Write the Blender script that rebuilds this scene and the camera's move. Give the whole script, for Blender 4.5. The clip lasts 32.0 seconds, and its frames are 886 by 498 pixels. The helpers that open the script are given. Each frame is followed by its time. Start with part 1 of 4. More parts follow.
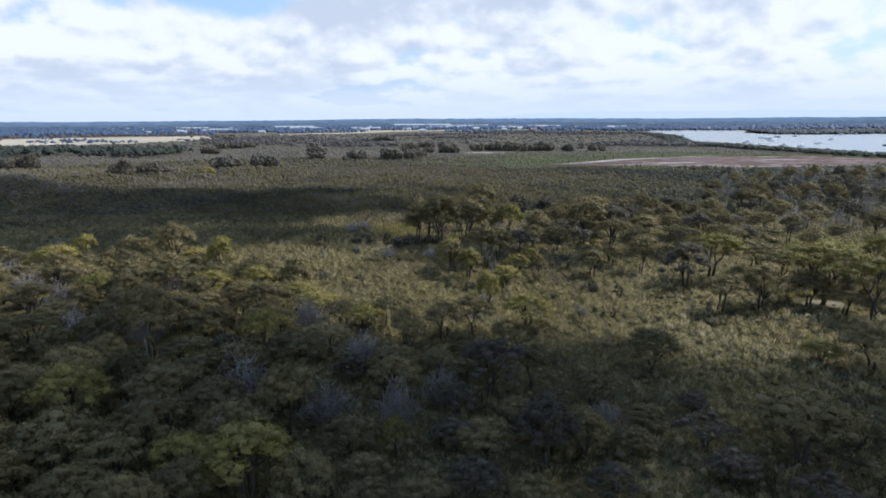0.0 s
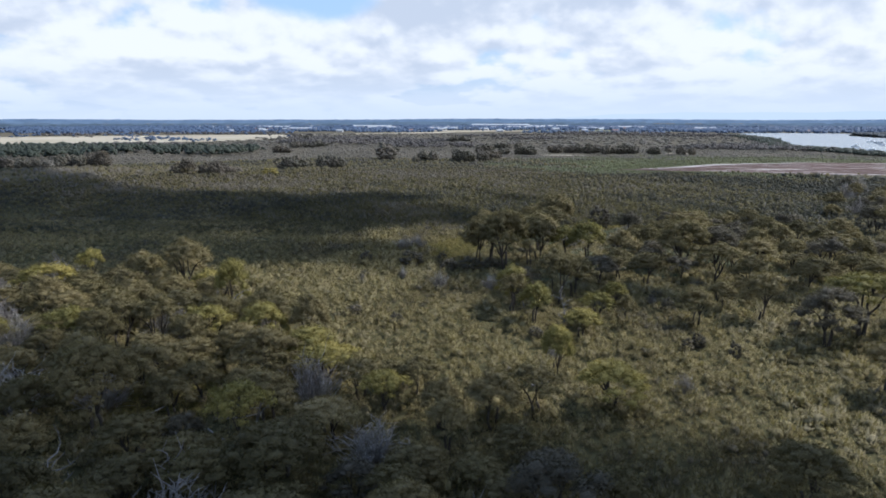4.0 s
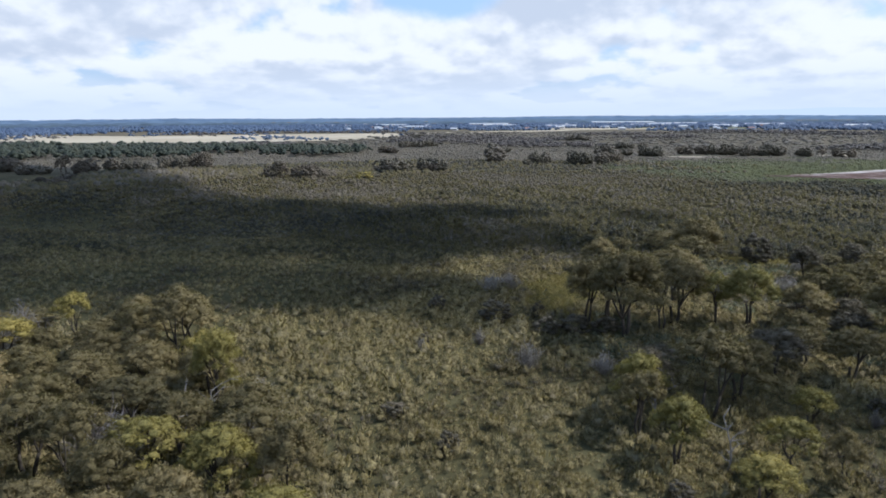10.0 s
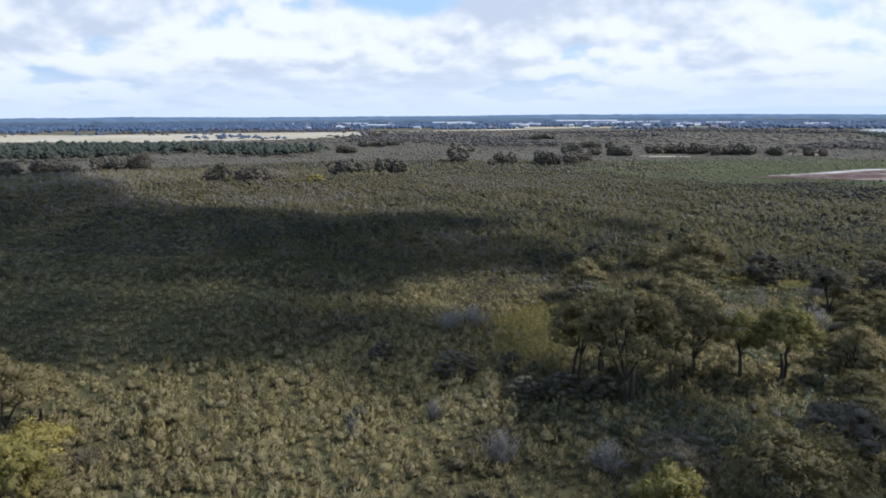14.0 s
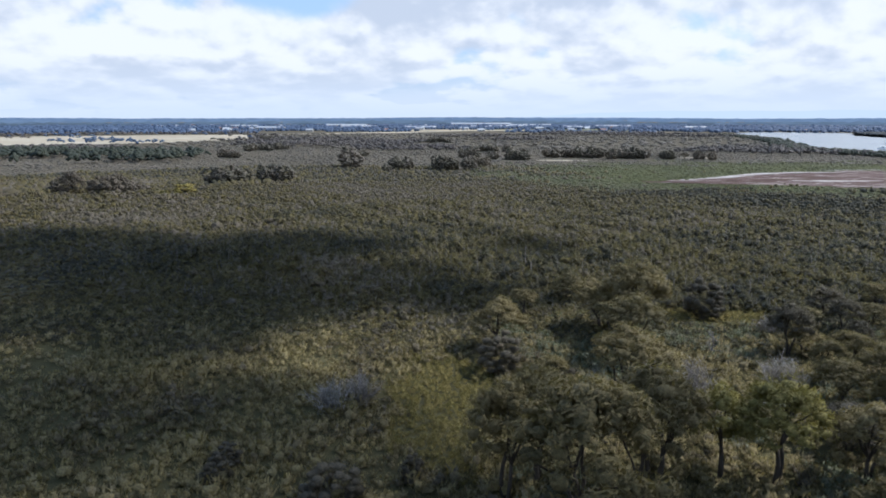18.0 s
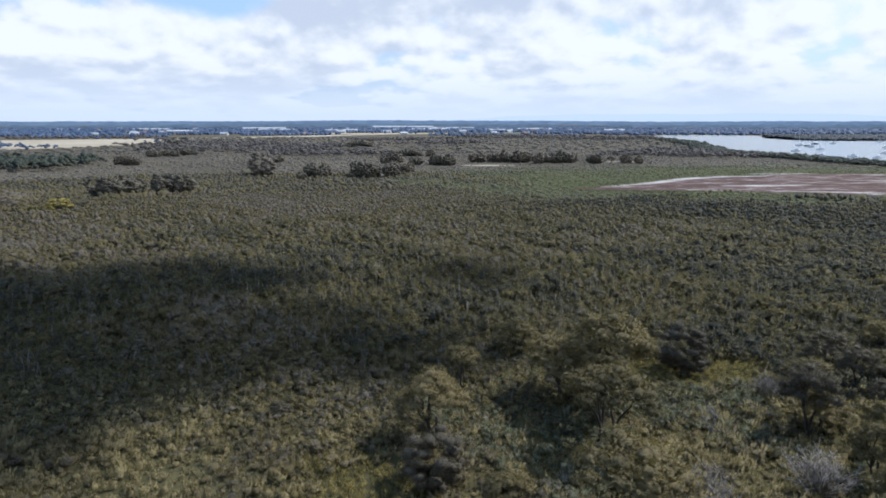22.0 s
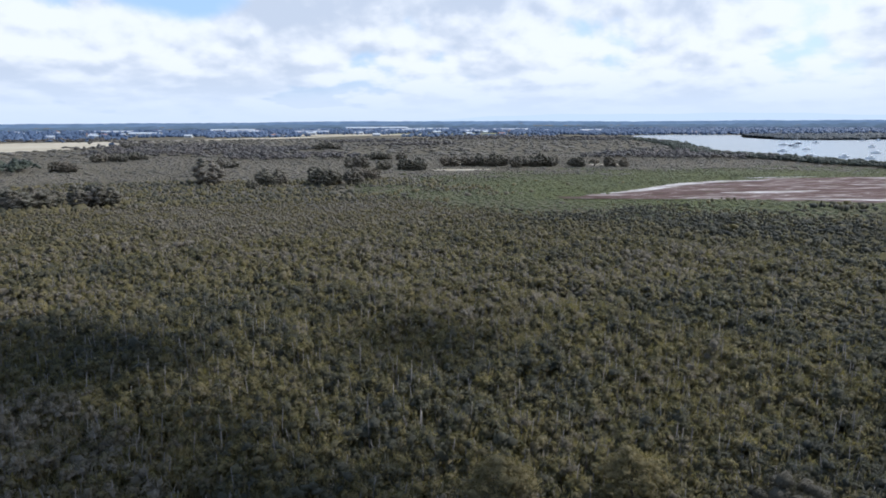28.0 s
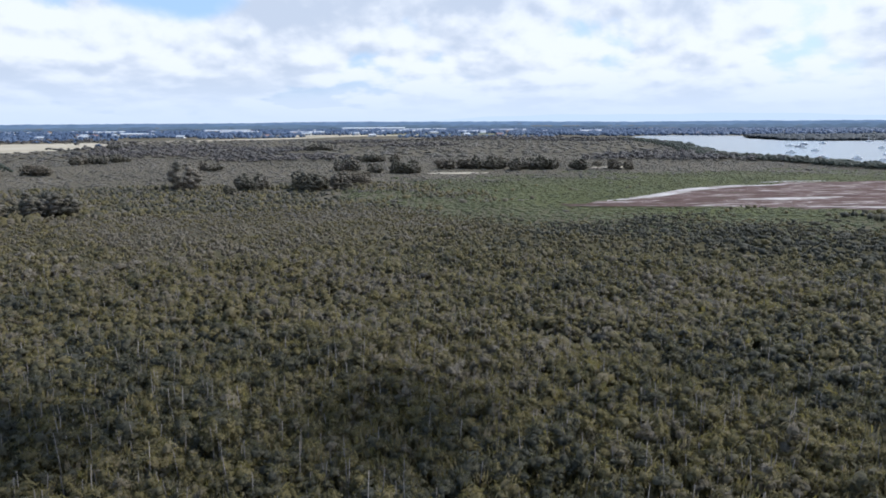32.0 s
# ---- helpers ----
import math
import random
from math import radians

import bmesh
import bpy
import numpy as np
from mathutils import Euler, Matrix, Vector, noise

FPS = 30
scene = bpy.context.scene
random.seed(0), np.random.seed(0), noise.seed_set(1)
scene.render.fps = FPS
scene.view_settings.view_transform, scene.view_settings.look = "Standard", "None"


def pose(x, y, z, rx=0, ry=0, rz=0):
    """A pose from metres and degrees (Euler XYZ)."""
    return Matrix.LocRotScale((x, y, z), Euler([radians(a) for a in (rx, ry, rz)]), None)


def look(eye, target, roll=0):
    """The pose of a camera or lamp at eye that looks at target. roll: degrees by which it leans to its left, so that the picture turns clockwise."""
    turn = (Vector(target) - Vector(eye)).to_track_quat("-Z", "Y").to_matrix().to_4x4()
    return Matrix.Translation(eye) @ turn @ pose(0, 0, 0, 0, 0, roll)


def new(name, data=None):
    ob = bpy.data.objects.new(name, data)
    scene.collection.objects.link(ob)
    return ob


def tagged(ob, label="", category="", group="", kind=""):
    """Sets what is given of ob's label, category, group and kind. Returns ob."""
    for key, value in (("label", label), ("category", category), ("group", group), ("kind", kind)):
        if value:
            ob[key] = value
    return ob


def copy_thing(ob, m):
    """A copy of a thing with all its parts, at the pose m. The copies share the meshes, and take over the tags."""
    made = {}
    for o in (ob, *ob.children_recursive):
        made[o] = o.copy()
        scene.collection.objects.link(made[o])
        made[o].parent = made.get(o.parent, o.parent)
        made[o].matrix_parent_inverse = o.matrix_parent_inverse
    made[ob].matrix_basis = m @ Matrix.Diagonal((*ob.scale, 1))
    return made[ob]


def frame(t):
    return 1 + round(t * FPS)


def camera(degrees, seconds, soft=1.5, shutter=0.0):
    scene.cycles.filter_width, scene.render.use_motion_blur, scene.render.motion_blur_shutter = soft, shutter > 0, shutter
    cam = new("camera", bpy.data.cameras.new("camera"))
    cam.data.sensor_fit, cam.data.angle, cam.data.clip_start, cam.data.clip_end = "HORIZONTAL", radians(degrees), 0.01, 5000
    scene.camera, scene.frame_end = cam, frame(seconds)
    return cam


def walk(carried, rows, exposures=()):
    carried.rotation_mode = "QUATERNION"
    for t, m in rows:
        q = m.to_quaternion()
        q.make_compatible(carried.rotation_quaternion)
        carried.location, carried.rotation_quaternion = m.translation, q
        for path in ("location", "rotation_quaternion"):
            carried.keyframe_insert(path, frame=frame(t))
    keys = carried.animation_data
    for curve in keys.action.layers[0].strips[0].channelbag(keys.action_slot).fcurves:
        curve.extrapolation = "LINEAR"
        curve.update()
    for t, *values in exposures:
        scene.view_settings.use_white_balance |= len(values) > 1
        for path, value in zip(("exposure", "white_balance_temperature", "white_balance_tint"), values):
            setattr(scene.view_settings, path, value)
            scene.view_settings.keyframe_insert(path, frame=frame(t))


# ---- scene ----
cam = camera(65.83, 32.0, 1.8)


def aim(x, y, z, yaw, pitch, roll):
    """Camera pose: yaw to the left of +y, pitch upwards, roll about the view axis, in degrees."""
    return pose(x, y, z, 90 + pitch, 0, yaw) @ pose(0, 0, 0, 0, 0, roll)


PATH = [
    (0, aim(0.00, -0.00, 30.00, -2.45, -10.96, -0.34)),
    (1, aim(0.95, 6.75, 29.92, -2.11, -10.98, -0.31)),
    (1.5, aim(1.32, 9.98, 29.89, -1.69, -10.97, -0.32)),
    (2, aim(1.60, 13.13, 29.85, -1.15, -10.92, -0.35)),
    (2.5, aim(2.04, 16.25, 29.83, -0.01, -10.91, -0.28)),
    (3, aim(2.58, 19.42, 29.82, 1.33, -10.90, -0.21)),
    (3.5, aim(3.03, 22.68, 29.82, 2.72, -10.91, -0.12)),
    (5.5, aim(4.04, 36.08, 29.97, 7.63, -10.96, -0.08)),
    (6, aim(4.20, 39.17, 30.01, 8.96, -10.88, -0.32)),
    (7, aim(4.30, 45.38, 30.09, 11.46, -10.99, -0.41)),
    (7.5, aim(4.35, 48.43, 30.15, 12.61, -11.03, -0.51)),
    (8, aim(4.27, 51.52, 30.21, 13.44, -10.98, -0.55)),
    (8.5, aim(4.09, 54.65, 30.26, 13.73, -10.99, -0.49)),
    (9, aim(3.87, 57.78, 30.29, 13.78, -11.03, -0.41)),
    (10, aim(3.37, 63.95, 30.29, 13.79, -11.11, -0.38)),
    (11, aim(2.58, 70.09, 30.18, 13.73, -11.16, -0.45)),
    (12, aim(1.77, 76.15, 30.02, 13.76, -11.11, -0.47)),
    (12.5, aim(1.30, 79.22, 29.91, 13.80, -11.13, -0.44)),
    (13, aim(0.84, 82.29, 29.80, 13.17, -11.14, -0.41)),
    (13.5, aim(0.40, 85.38, 29.70, 11.92, -11.20, -0.38)),
    (14, aim(-0.03, 88.43, 29.61, 10.84, -11.23, -0.34)),
    (14.5, aim(-0.46, 91.46, 29.55, 9.76, -11.23, -0.23)),
    (16.5, aim(-1.56, 103.75, 29.59, 5.33, -11.11, -0.07)),
    (17, aim(-1.86, 106.87, 29.60, 4.25, -11.07, -0.03)),
    (18, aim(-2.06, 112.98, 29.61, 2.18, -11.06, -0.00)),
    (19, aim(-2.16, 118.93, 29.60, 0.19, -10.98, 0.01)),
    (20, aim(-2.03, 124.94, 29.59, -1.72, -10.94, 0.07)),
    (21, aim(-1.86, 131.04, 29.64, -3.14, -10.86, 0.04)),
    (22, aim(-1.33, 137.46, 29.73, -4.18, -10.82, 0.02)),
    (22.5, aim(-0.94, 140.64, 29.77, -4.71, -10.79, -0.04)),
    (23, aim(-0.47, 143.71, 29.80, -5.04, -10.80, -0.17)),
    (23.5, aim(0.04, 146.75, 29.81, -5.03, -10.81, -0.07)),
    (24, aim(0.55, 149.78, 29.81, -5.02, -10.82, -0.13)),
    (25, aim(1.69, 155.86, 29.77, -5.02, -10.80, -0.22)),
    (25.5, aim(2.19, 158.84, 29.75, -5.05, -10.77, -0.22)),
    (27.5, aim(4.24, 170.29, 29.67, -5.37, -10.77, -0.24)),
    (28, aim(4.77, 173.23, 29.65, -6.15, -10.77, -0.25)),
    (28.5, aim(5.31, 176.21, 29.64, -6.24, -10.77, -0.23)),
    (29, aim(5.86, 179.14, 29.62, -6.25, -10.77, -0.26)),
    (30, aim(6.99, 184.83, 29.59, -6.25, -10.79, -0.29)),
    (31, aim(8.02, 190.18, 29.59, -6.31, -10.75, -0.28)),
    (32, aim(9.08, 195.22, 29.60, -6.29, -10.74, -0.28)),
]
walk(cam, PATH, ((0.0, 0.22, 5830, 10), (32.0, 0.22, 5830, 10)))

# ---- light: broken cloud, a high sun to the right and ahead ----
SUN_AZ, SUN_EL = radians(66), radians(47)
SUN_DIR = Vector((math.sin(SUN_AZ) * math.cos(SUN_EL), math.cos(SUN_AZ) * math.cos(SUN_EL), math.sin(SUN_EL)))
sun_data = bpy.data.lights.new("sun", "SUN")
sun_data.energy, sun_data.angle, sun_data.color = 4.7, radians(0.6), (1.0, 0.94, 0.85)
sun = new("sun", sun_data)
sun.matrix_world = look(SUN_DIR * 1000, (0, 0, 0))


class Nodes:
    """Small builder for node trees."""

    def __init__(self, tree):
        self.tree = tree
        tree.nodes.clear()

    def add(self, kind, **inputs):
        node = self.tree.nodes.new(kind)
        self.feed(node, inputs)
        return node

    def feed(self, node, inputs):
        for key, value in inputs.items():
            slot = node.inputs[int(key[1:])] if key[0] == "i" and key[1:].isdigit() else node.inputs[key.replace("_", " ")]
            if isinstance(value, bpy.types.NodeSocket):
                self.tree.links.new(value, slot)
            else:
                slot.default_value = value

    def math(self, op, a, b=0.0, c=0.0, clamp=False):
        node = self.tree.nodes.new("ShaderNodeMath")
        node.operation, node.use_clamp = op, clamp
        self.feed(node, {"i0": a, "i1": b, "i2": c})
        return node.outputs[0]

    def ramp(self, fac, stops, mode="LINEAR"):
        node = self.add("ShaderNodeValToRGB", i0=fac)
        node.color_ramp.interpolation = mode
        el = node.color_ramp.elements
        while len(el) < len(stops):
            el.new(0.5)
        for e, (p, c) in zip(el, stops):
            e.position, e.color = p, (*c, 1) if len(c) == 3 else c
        return node.outputs[0]

    def mix(self, fac, a, b, blend="MIX"):
        node = self.tree.nodes.new("ShaderNodeMix")
        node.data_type, node.blend_type = "RGBA", blend
        self.feed(node, {"i0": fac, "i6": a, "i7": b})
        return node.outputs[2]

    def noise(self, vector, scale, detail=3.0, rough=0.55, distort=0.0):
        node = self.add("ShaderNodeTexNoise", Vector=vector, Scale=scale, Detail=detail, Roughness=rough, Distortion=distort)
        return node.outputs[0]

    def span(self, value, lo, hi, to_lo=0.0, to_hi=1.0):
        node = self.tree.nodes.new("ShaderNodeMapRange")
        node.interpolation_type = "SMOOTHSTEP"
        self.feed(node, {"i0": value, "i1": lo, "i2": hi, "i3": to_lo, "i4": to_hi})
        return node.outputs[0]


def rgb(*c):
    return (*c, 1.0)


world = bpy.data.worlds.new("sky")
scene.world = world
world.use_nodes = True
w = Nodes(world.node_tree)
sky = w.add("ShaderNodeTexSky")
sky.sky_type, sky.sun_disc, sky.sun_elevation, sky.sun_rotation = "NISHITA", False, SUN_EL, SUN_AZ
sky.air_density, sky.dust_density = 1.0, 2.0
blue = w.mix(1.0, sky.outputs[0], rgb(0.085, 0.085, 0.085), "MULTIPLY")
axes = w.add("ShaderNodeSeparateXYZ", i0=w.add("ShaderNodeTexCoord").outputs["Generated"])
bearing = w.math("ARCTAN2", axes.outputs[0], axes.outputs[1])
height = axes.outputs[2]
# cumulus banks: rounded puffs higher up, pressed into thin layers towards the horizon
row = w.math("MULTIPLY", w.math("LOGARITHM", w.math("ADD", w.math("MAXIMUM", height, 0.0), 0.05), 2.718), -4.0)


def cloud_body(shift_u, shift_v):
    """Density of the cloud layer, sampled a little to the side."""
    spot = w.add("ShaderNodeCombineXYZ", i0=w.math("ADD", w.math("MULTIPLY", bearing, 16.0), shift_u), i1=w.math("ADD", row, shift_v), i2=2.6).outputs[0]
    wide_ = w.noise(spot, 0.30, 6.0, 0.50, 0.1)
    puff = w.add("ShaderNodeTexVoronoi", Vector=w.add("ShaderNodeVectorMath", i0=spot, i1=w.add("ShaderNodeVectorMath", i0=w.add("ShaderNodeTexNoise", Vector=spot, Scale=1.7, Detail=4.0).outputs[1], i1=(0.5, 0.5, 0.5)).outputs[0]).outputs[0], Scale=1.15)
    puff.feature = "SMOOTH_F1"
    puff.inputs["Smoothness"].default_value = 0.6
    return w.math("ADD", wide_, w.math("MULTIPLY", w.math("SUBTRACT", 0.45, puff.outputs["Distance"]), 0.20)), wide_


body, broad = cloud_body(0.0, 0.0)
above, broad_above = cloud_body(0.12, -0.42)
cover = w.span(body, 0.30, 0.42)
# a blue gap to the left of the way ahead
gap_u = w.math("DIVIDE", w.math("ADD", bearing, 0.238), 0.085)
gap_v = w.math("DIVIDE", w.math("ADD", height, -0.170), 0.036)
gap = w.math("ADD", w.math("MULTIPLY", gap_u, gap_u), w.math("MULTIPLY", gap_v, gap_v))
gap = w.math("ADD", gap, w.math("MULTIPLY", w.math("ADD", body, -0.5), 4.0))
cover = w.math("MULTIPLY", cover, w.span(gap, 0.4, 1.7))
overhead = w.span(height, 0.19, 0.5)
cover = w.math("MULTIPLY", cover, w.math("SUBTRACT", 1.0, w.math("MULTIPLY", overhead, 0.5)))
# lit crests on each bank, grey-blue bases below
lit = w.math("ADD", w.math("MULTIPLY", w.math("SUBTRACT", body, above), 2.6), w.math("MULTIPLY", w.math("SUBTRACT", 0.5, broad_above), 1.5))
crest = w.span(lit, -0.42, 0.22)
white = w.mix(crest, rgb(0.64, 0.69, 0.775), rgb(0.985, 0.985, 0.985))
white = w.mix(w.math("MULTIPLY", overhead, 0.8), white, rgb(0.25, 0.40, 0.71))
low = w.span(height, -0.01, 0.085)
white = w.mix(low, rgb(0.74, 0.82, 0.93), white)
cover = w.math("MAXIMUM", cover, w.math("SUBTRACT", 1.0, low))
cloudy = w.mix(w.math("MULTIPLY", cover, 0.96), w.mix(0.7, w.mix(1.0, blue, rgb(2.3, 2.3, 2.3), "MULTIPLY"), rgb(0.44, 0.64, 0.93)), white)
w.add("ShaderNodeOutputWorld", Surface=w.add("ShaderNodeBackground", Color=cloudy, Strength=0.86).outputs[0])


# ---- materials ----
def material(name):
    mat = bpy.data.materials.new(name)
    mat.use_nodes = True
    n = Nodes(mat.node_tree)
    return mat, n


def finish(n, shader):
    n.add("ShaderNodeOutputMaterial", Surface=shader)


def foliage(name, stops, source="object", speck=0.55, patch=0.12, thin=0.30, spread=0.52, relief=0.7):
    """Leaves: the tone differs from plant to plant, from clump to clump and from leaf to leaf."""
    mat, n = material(name)
    geo = n.add("ShaderNodeNewGeometry")
    where = geo.outputs["Position"]
    if source == "object":
        tone = n.add("ShaderNodeObjectInfo").outputs["Random"]
    else:
        held = n.add("ShaderNodeAttribute")
        held.attribute_name = "tone"
        tone = held.outputs["Fac"]
    leaf = geo.outputs["Random Per Island"]
    blot = n.noise(where, patch, 4.0, 0.6)
    level = n.math("ADD", n.math("MULTIPLY", tone, spread), n.math("MULTIPLY", n.span(blot, 0.3, 0.7), 1.0 - spread))
    level = n.math("ADD", level, n.math("MULTIPLY", n.math("ADD", leaf, -0.5), speck * 0.5), clamp=True)
    gaps = 1.0 / (len(stops) - 1)
    colour = n.ramp(level, [(k * gaps, c) for k, c in enumerate(stops)])
    grain = n.noise(where, 5.5, 4.0, 0.75)
    colour = n.mix(n.span(grain, 0.32, 0.7), n.mix(1.0, colour, rgb(0.62, 0.63, 0.66), "MULTIPLY"), n.mix(1.0, colour, rgb(1.30, 1.28, 1.2), "MULTIPLY"))
    bump = n.add("ShaderNodeBump", Strength=relief, Distance=0.35, Height=grain)
    bsdf = n.add("ShaderNodeBsdfPrincipled", Base_Color=colour, Roughness=0.65, Normal=bump.outputs[0])
    bsdf.inputs["Specular IOR Level"].default_value = 0.22
    back = n.add("ShaderNodeBsdfTranslucent", Color=n.mix(1.0, colour, rgb(1.0, 1.05, 0.8), "MULTIPLY"))
    finish(n, n.add("ShaderNodeMixShader", i0=thin, i1=bsdf.outputs[0], i2=back.outputs[0]).outputs[0])
    return mat


def rough_surface(name, stops, scales=(0.4, 5.0), bump=0.3, rough=0.9, stretch=(1, 1, 1)):
    """Bark, soil and the like: two scales of mottling and a fine relief."""
    mat, n = material(name)
    where = n.add("ShaderNodeMapping", i0=n.add("ShaderNodeNewGeometry").outputs["Position"], Scale=stretch).outputs[0]
    big, small = n.noise(where, scales[0], 4.0, 0.6), n.noise(where, scales[1], 4.0, 0.65)
    level = n.math("ADD", n.math("MULTIPLY", big, 0.62), n.math("MULTIPLY", small, 0.38))
    colour = n.ramp(level, stops)
    relief = n.add("ShaderNodeBump", Strength=bump, Distance=0.08, Height=small)
    bsdf = n.add("ShaderNodeBsdfPrincipled", Base_Color=colour, Roughness=rough, Normal=relief.outputs[0])
    bsdf.inputs["Specular IOR Level"].default_value = 0.03
    finish(n, bsdf.outputs[0])
    return mat


GUM_YELLOW = foliage("gum_leaves_yellow", ((0.152, 0.140, 0.047), (0.268, 0.230, 0.074), (0.404, 0.327, 0.101)))
GUM_OLIVE = foliage("gum_leaves_olive", ((0.132, 0.111, 0.055), (0.210, 0.172, 0.083), (0.318, 0.255, 0.129)))
GUM_DARK = foliage("gum_leaves_dark", ((0.083, 0.074, 0.058), (0.122, 0.107, 0.078), (0.184, 0.154, 0.110)))
GUM_BROWN = foliage("gum_leaves_brown", ((0.100, 0.088, 0.045), (0.157, 0.131, 0.062), (0.226, 0.187, 0.089)))
BUSH_GREY = foliage("grey_bush_twigs", ((0.259, 0.235, 0.235), (0.387, 0.355, 0.360), (0.552, 0.517, 0.531)), thin=0.5)
BUSH_GREEN = foliage("dense_bush_leaves", ((0.094, 0.090, 0.071), (0.149, 0.136, 0.107), (0.222, 0.192, 0.164)))
BUSH_TAN = foliage("brown_bush_leaves", ((0.104, 0.091, 0.073), (0.158, 0.135, 0.107), (0.223, 0.188, 0.154)))
SCRUB = foliage("low_scrub_leaves", ((0.116, 0.100, 0.074), (0.212, 0.173, 0.088), (0.289, 0.239, 0.111), (0.271, 0.230, 0.136), (0.344, 0.289, 0.171)), "tone", 0.6, 0.06)
THICKET = foliage("thicket_leaves", ((0.073, 0.075, 0.061), (0.104, 0.098, 0.067), (0.184, 0.154, 0.067), (0.172, 0.147, 0.108), (0.234, 0.206, 0.169)), "tone", 0.40, 0.03, thin=0.5, spread=0.8, relief=0.35)
HEATH = foliage("heath_leaves", ((0.108, 0.101, 0.084), (0.149, 0.133, 0.112), (0.205, 0.180, 0.154)), "tone", 0.5, 0.012)
GRASS = foliage("glade_grass_blades", ((0.154, 0.137, 0.048), (0.235, 0.195, 0.066), (0.336, 0.272, 0.113)), "tone", 0.5, 0.2)
FERN = foliage("bracken_fronds", ((0.098, 0.116, 0.068), (0.161, 0.170, 0.106), (0.253, 0.231, 0.181)), "tone", 0.6, 0.15)
MANGROVE = foliage("mangrove_leaves", ((0.037, 0.049, 0.041), (0.057, 0.068, 0.051), (0.085, 0.093, 0.068)), "tone", 0.4, 0.02)
# mangrove leaves again, made bluer for the haze over the lake
SPIT_HAZED = foliage("hazed_mangrove_leaves", ((0.040, 0.052, 0.062), (0.056, 0.068, 0.078), (0.078, 0.090, 0.098)), "tone", 0.4, 0.02)
# greyed and lightened in place of haze over the far moor
HAZED_BUSH = foliage("hazed_bush_leaves", ((0.077, 0.077, 0.075), (0.119, 0.108, 0.103), (0.175, 0.150, 0.139)), "tone", 0.4, 0.01)
# the blue in this leaf colour stands for distance haze
HAZED_TREES = foliage("hazed_tree_leaves", ((0.061, 0.094, 0.167), (0.086, 0.127, 0.215), (0.123, 0.169, 0.262)), "tone", 0.4, 0.006)
SEDGE = foliage("marsh_sedge", ((0.064, 0.075, 0.028), (0.092, 0.101, 0.038), (0.129, 0.132, 0.056)), "tone", 0.4, 0.03)
BARK = rough_surface("dark_bark", [(0.25, (0.030, 0.026, 0.022)), (0.6, (0.075, 0.064, 0.052)), (0.85, (0.15, 0.13, 0.11))], (1.2, 14.0), 0.5, 0.9, (1, 1, 0.25))
PALE_BARK = rough_surface("pale_weathered_wood", [(0.25, (0.15, 0.14, 0.13)), (0.6, (0.28, 0.26, 0.24)), (0.9, (0.42, 0.40, 0.37))], (1.5, 16.0), 0.4, 0.85, (1, 1, 0.25))
STEM = rough_surface("thicket_stem_bark", [(0.25, (0.10, 0.09, 0.08)), (0.55, (0.20, 0.18, 0.16)), (0.85, (0.36, 0.34, 0.31))], (0.6, 12.0), 0.3)
SAND = rough_surface("bare_sandy_soil", [(0.3, (0.13, 0.115, 0.075)), (0.6, (0.20, 0.175, 0.12)), (0.85, (0.27, 0.24, 0.17))], (0.5, 6.0))
STRAW = rough_surface("dry_straw_pasture", [(0.3, (0.26, 0.225, 0.16)), (0.5, (0.37, 0.325, 0.245)), (0.7, (0.45, 0.405, 0.32))], (0.010, 0.12), 0.2)
PALE_GRASS = rough_surface("pale_green_pasture", [(0.3, (0.13, 0.14, 0.08)), (0.6, (0.22, 0.225, 0.13)), (0.85, (0.30, 0.29, 0.18))], (0.01, 0.3), 0.2)


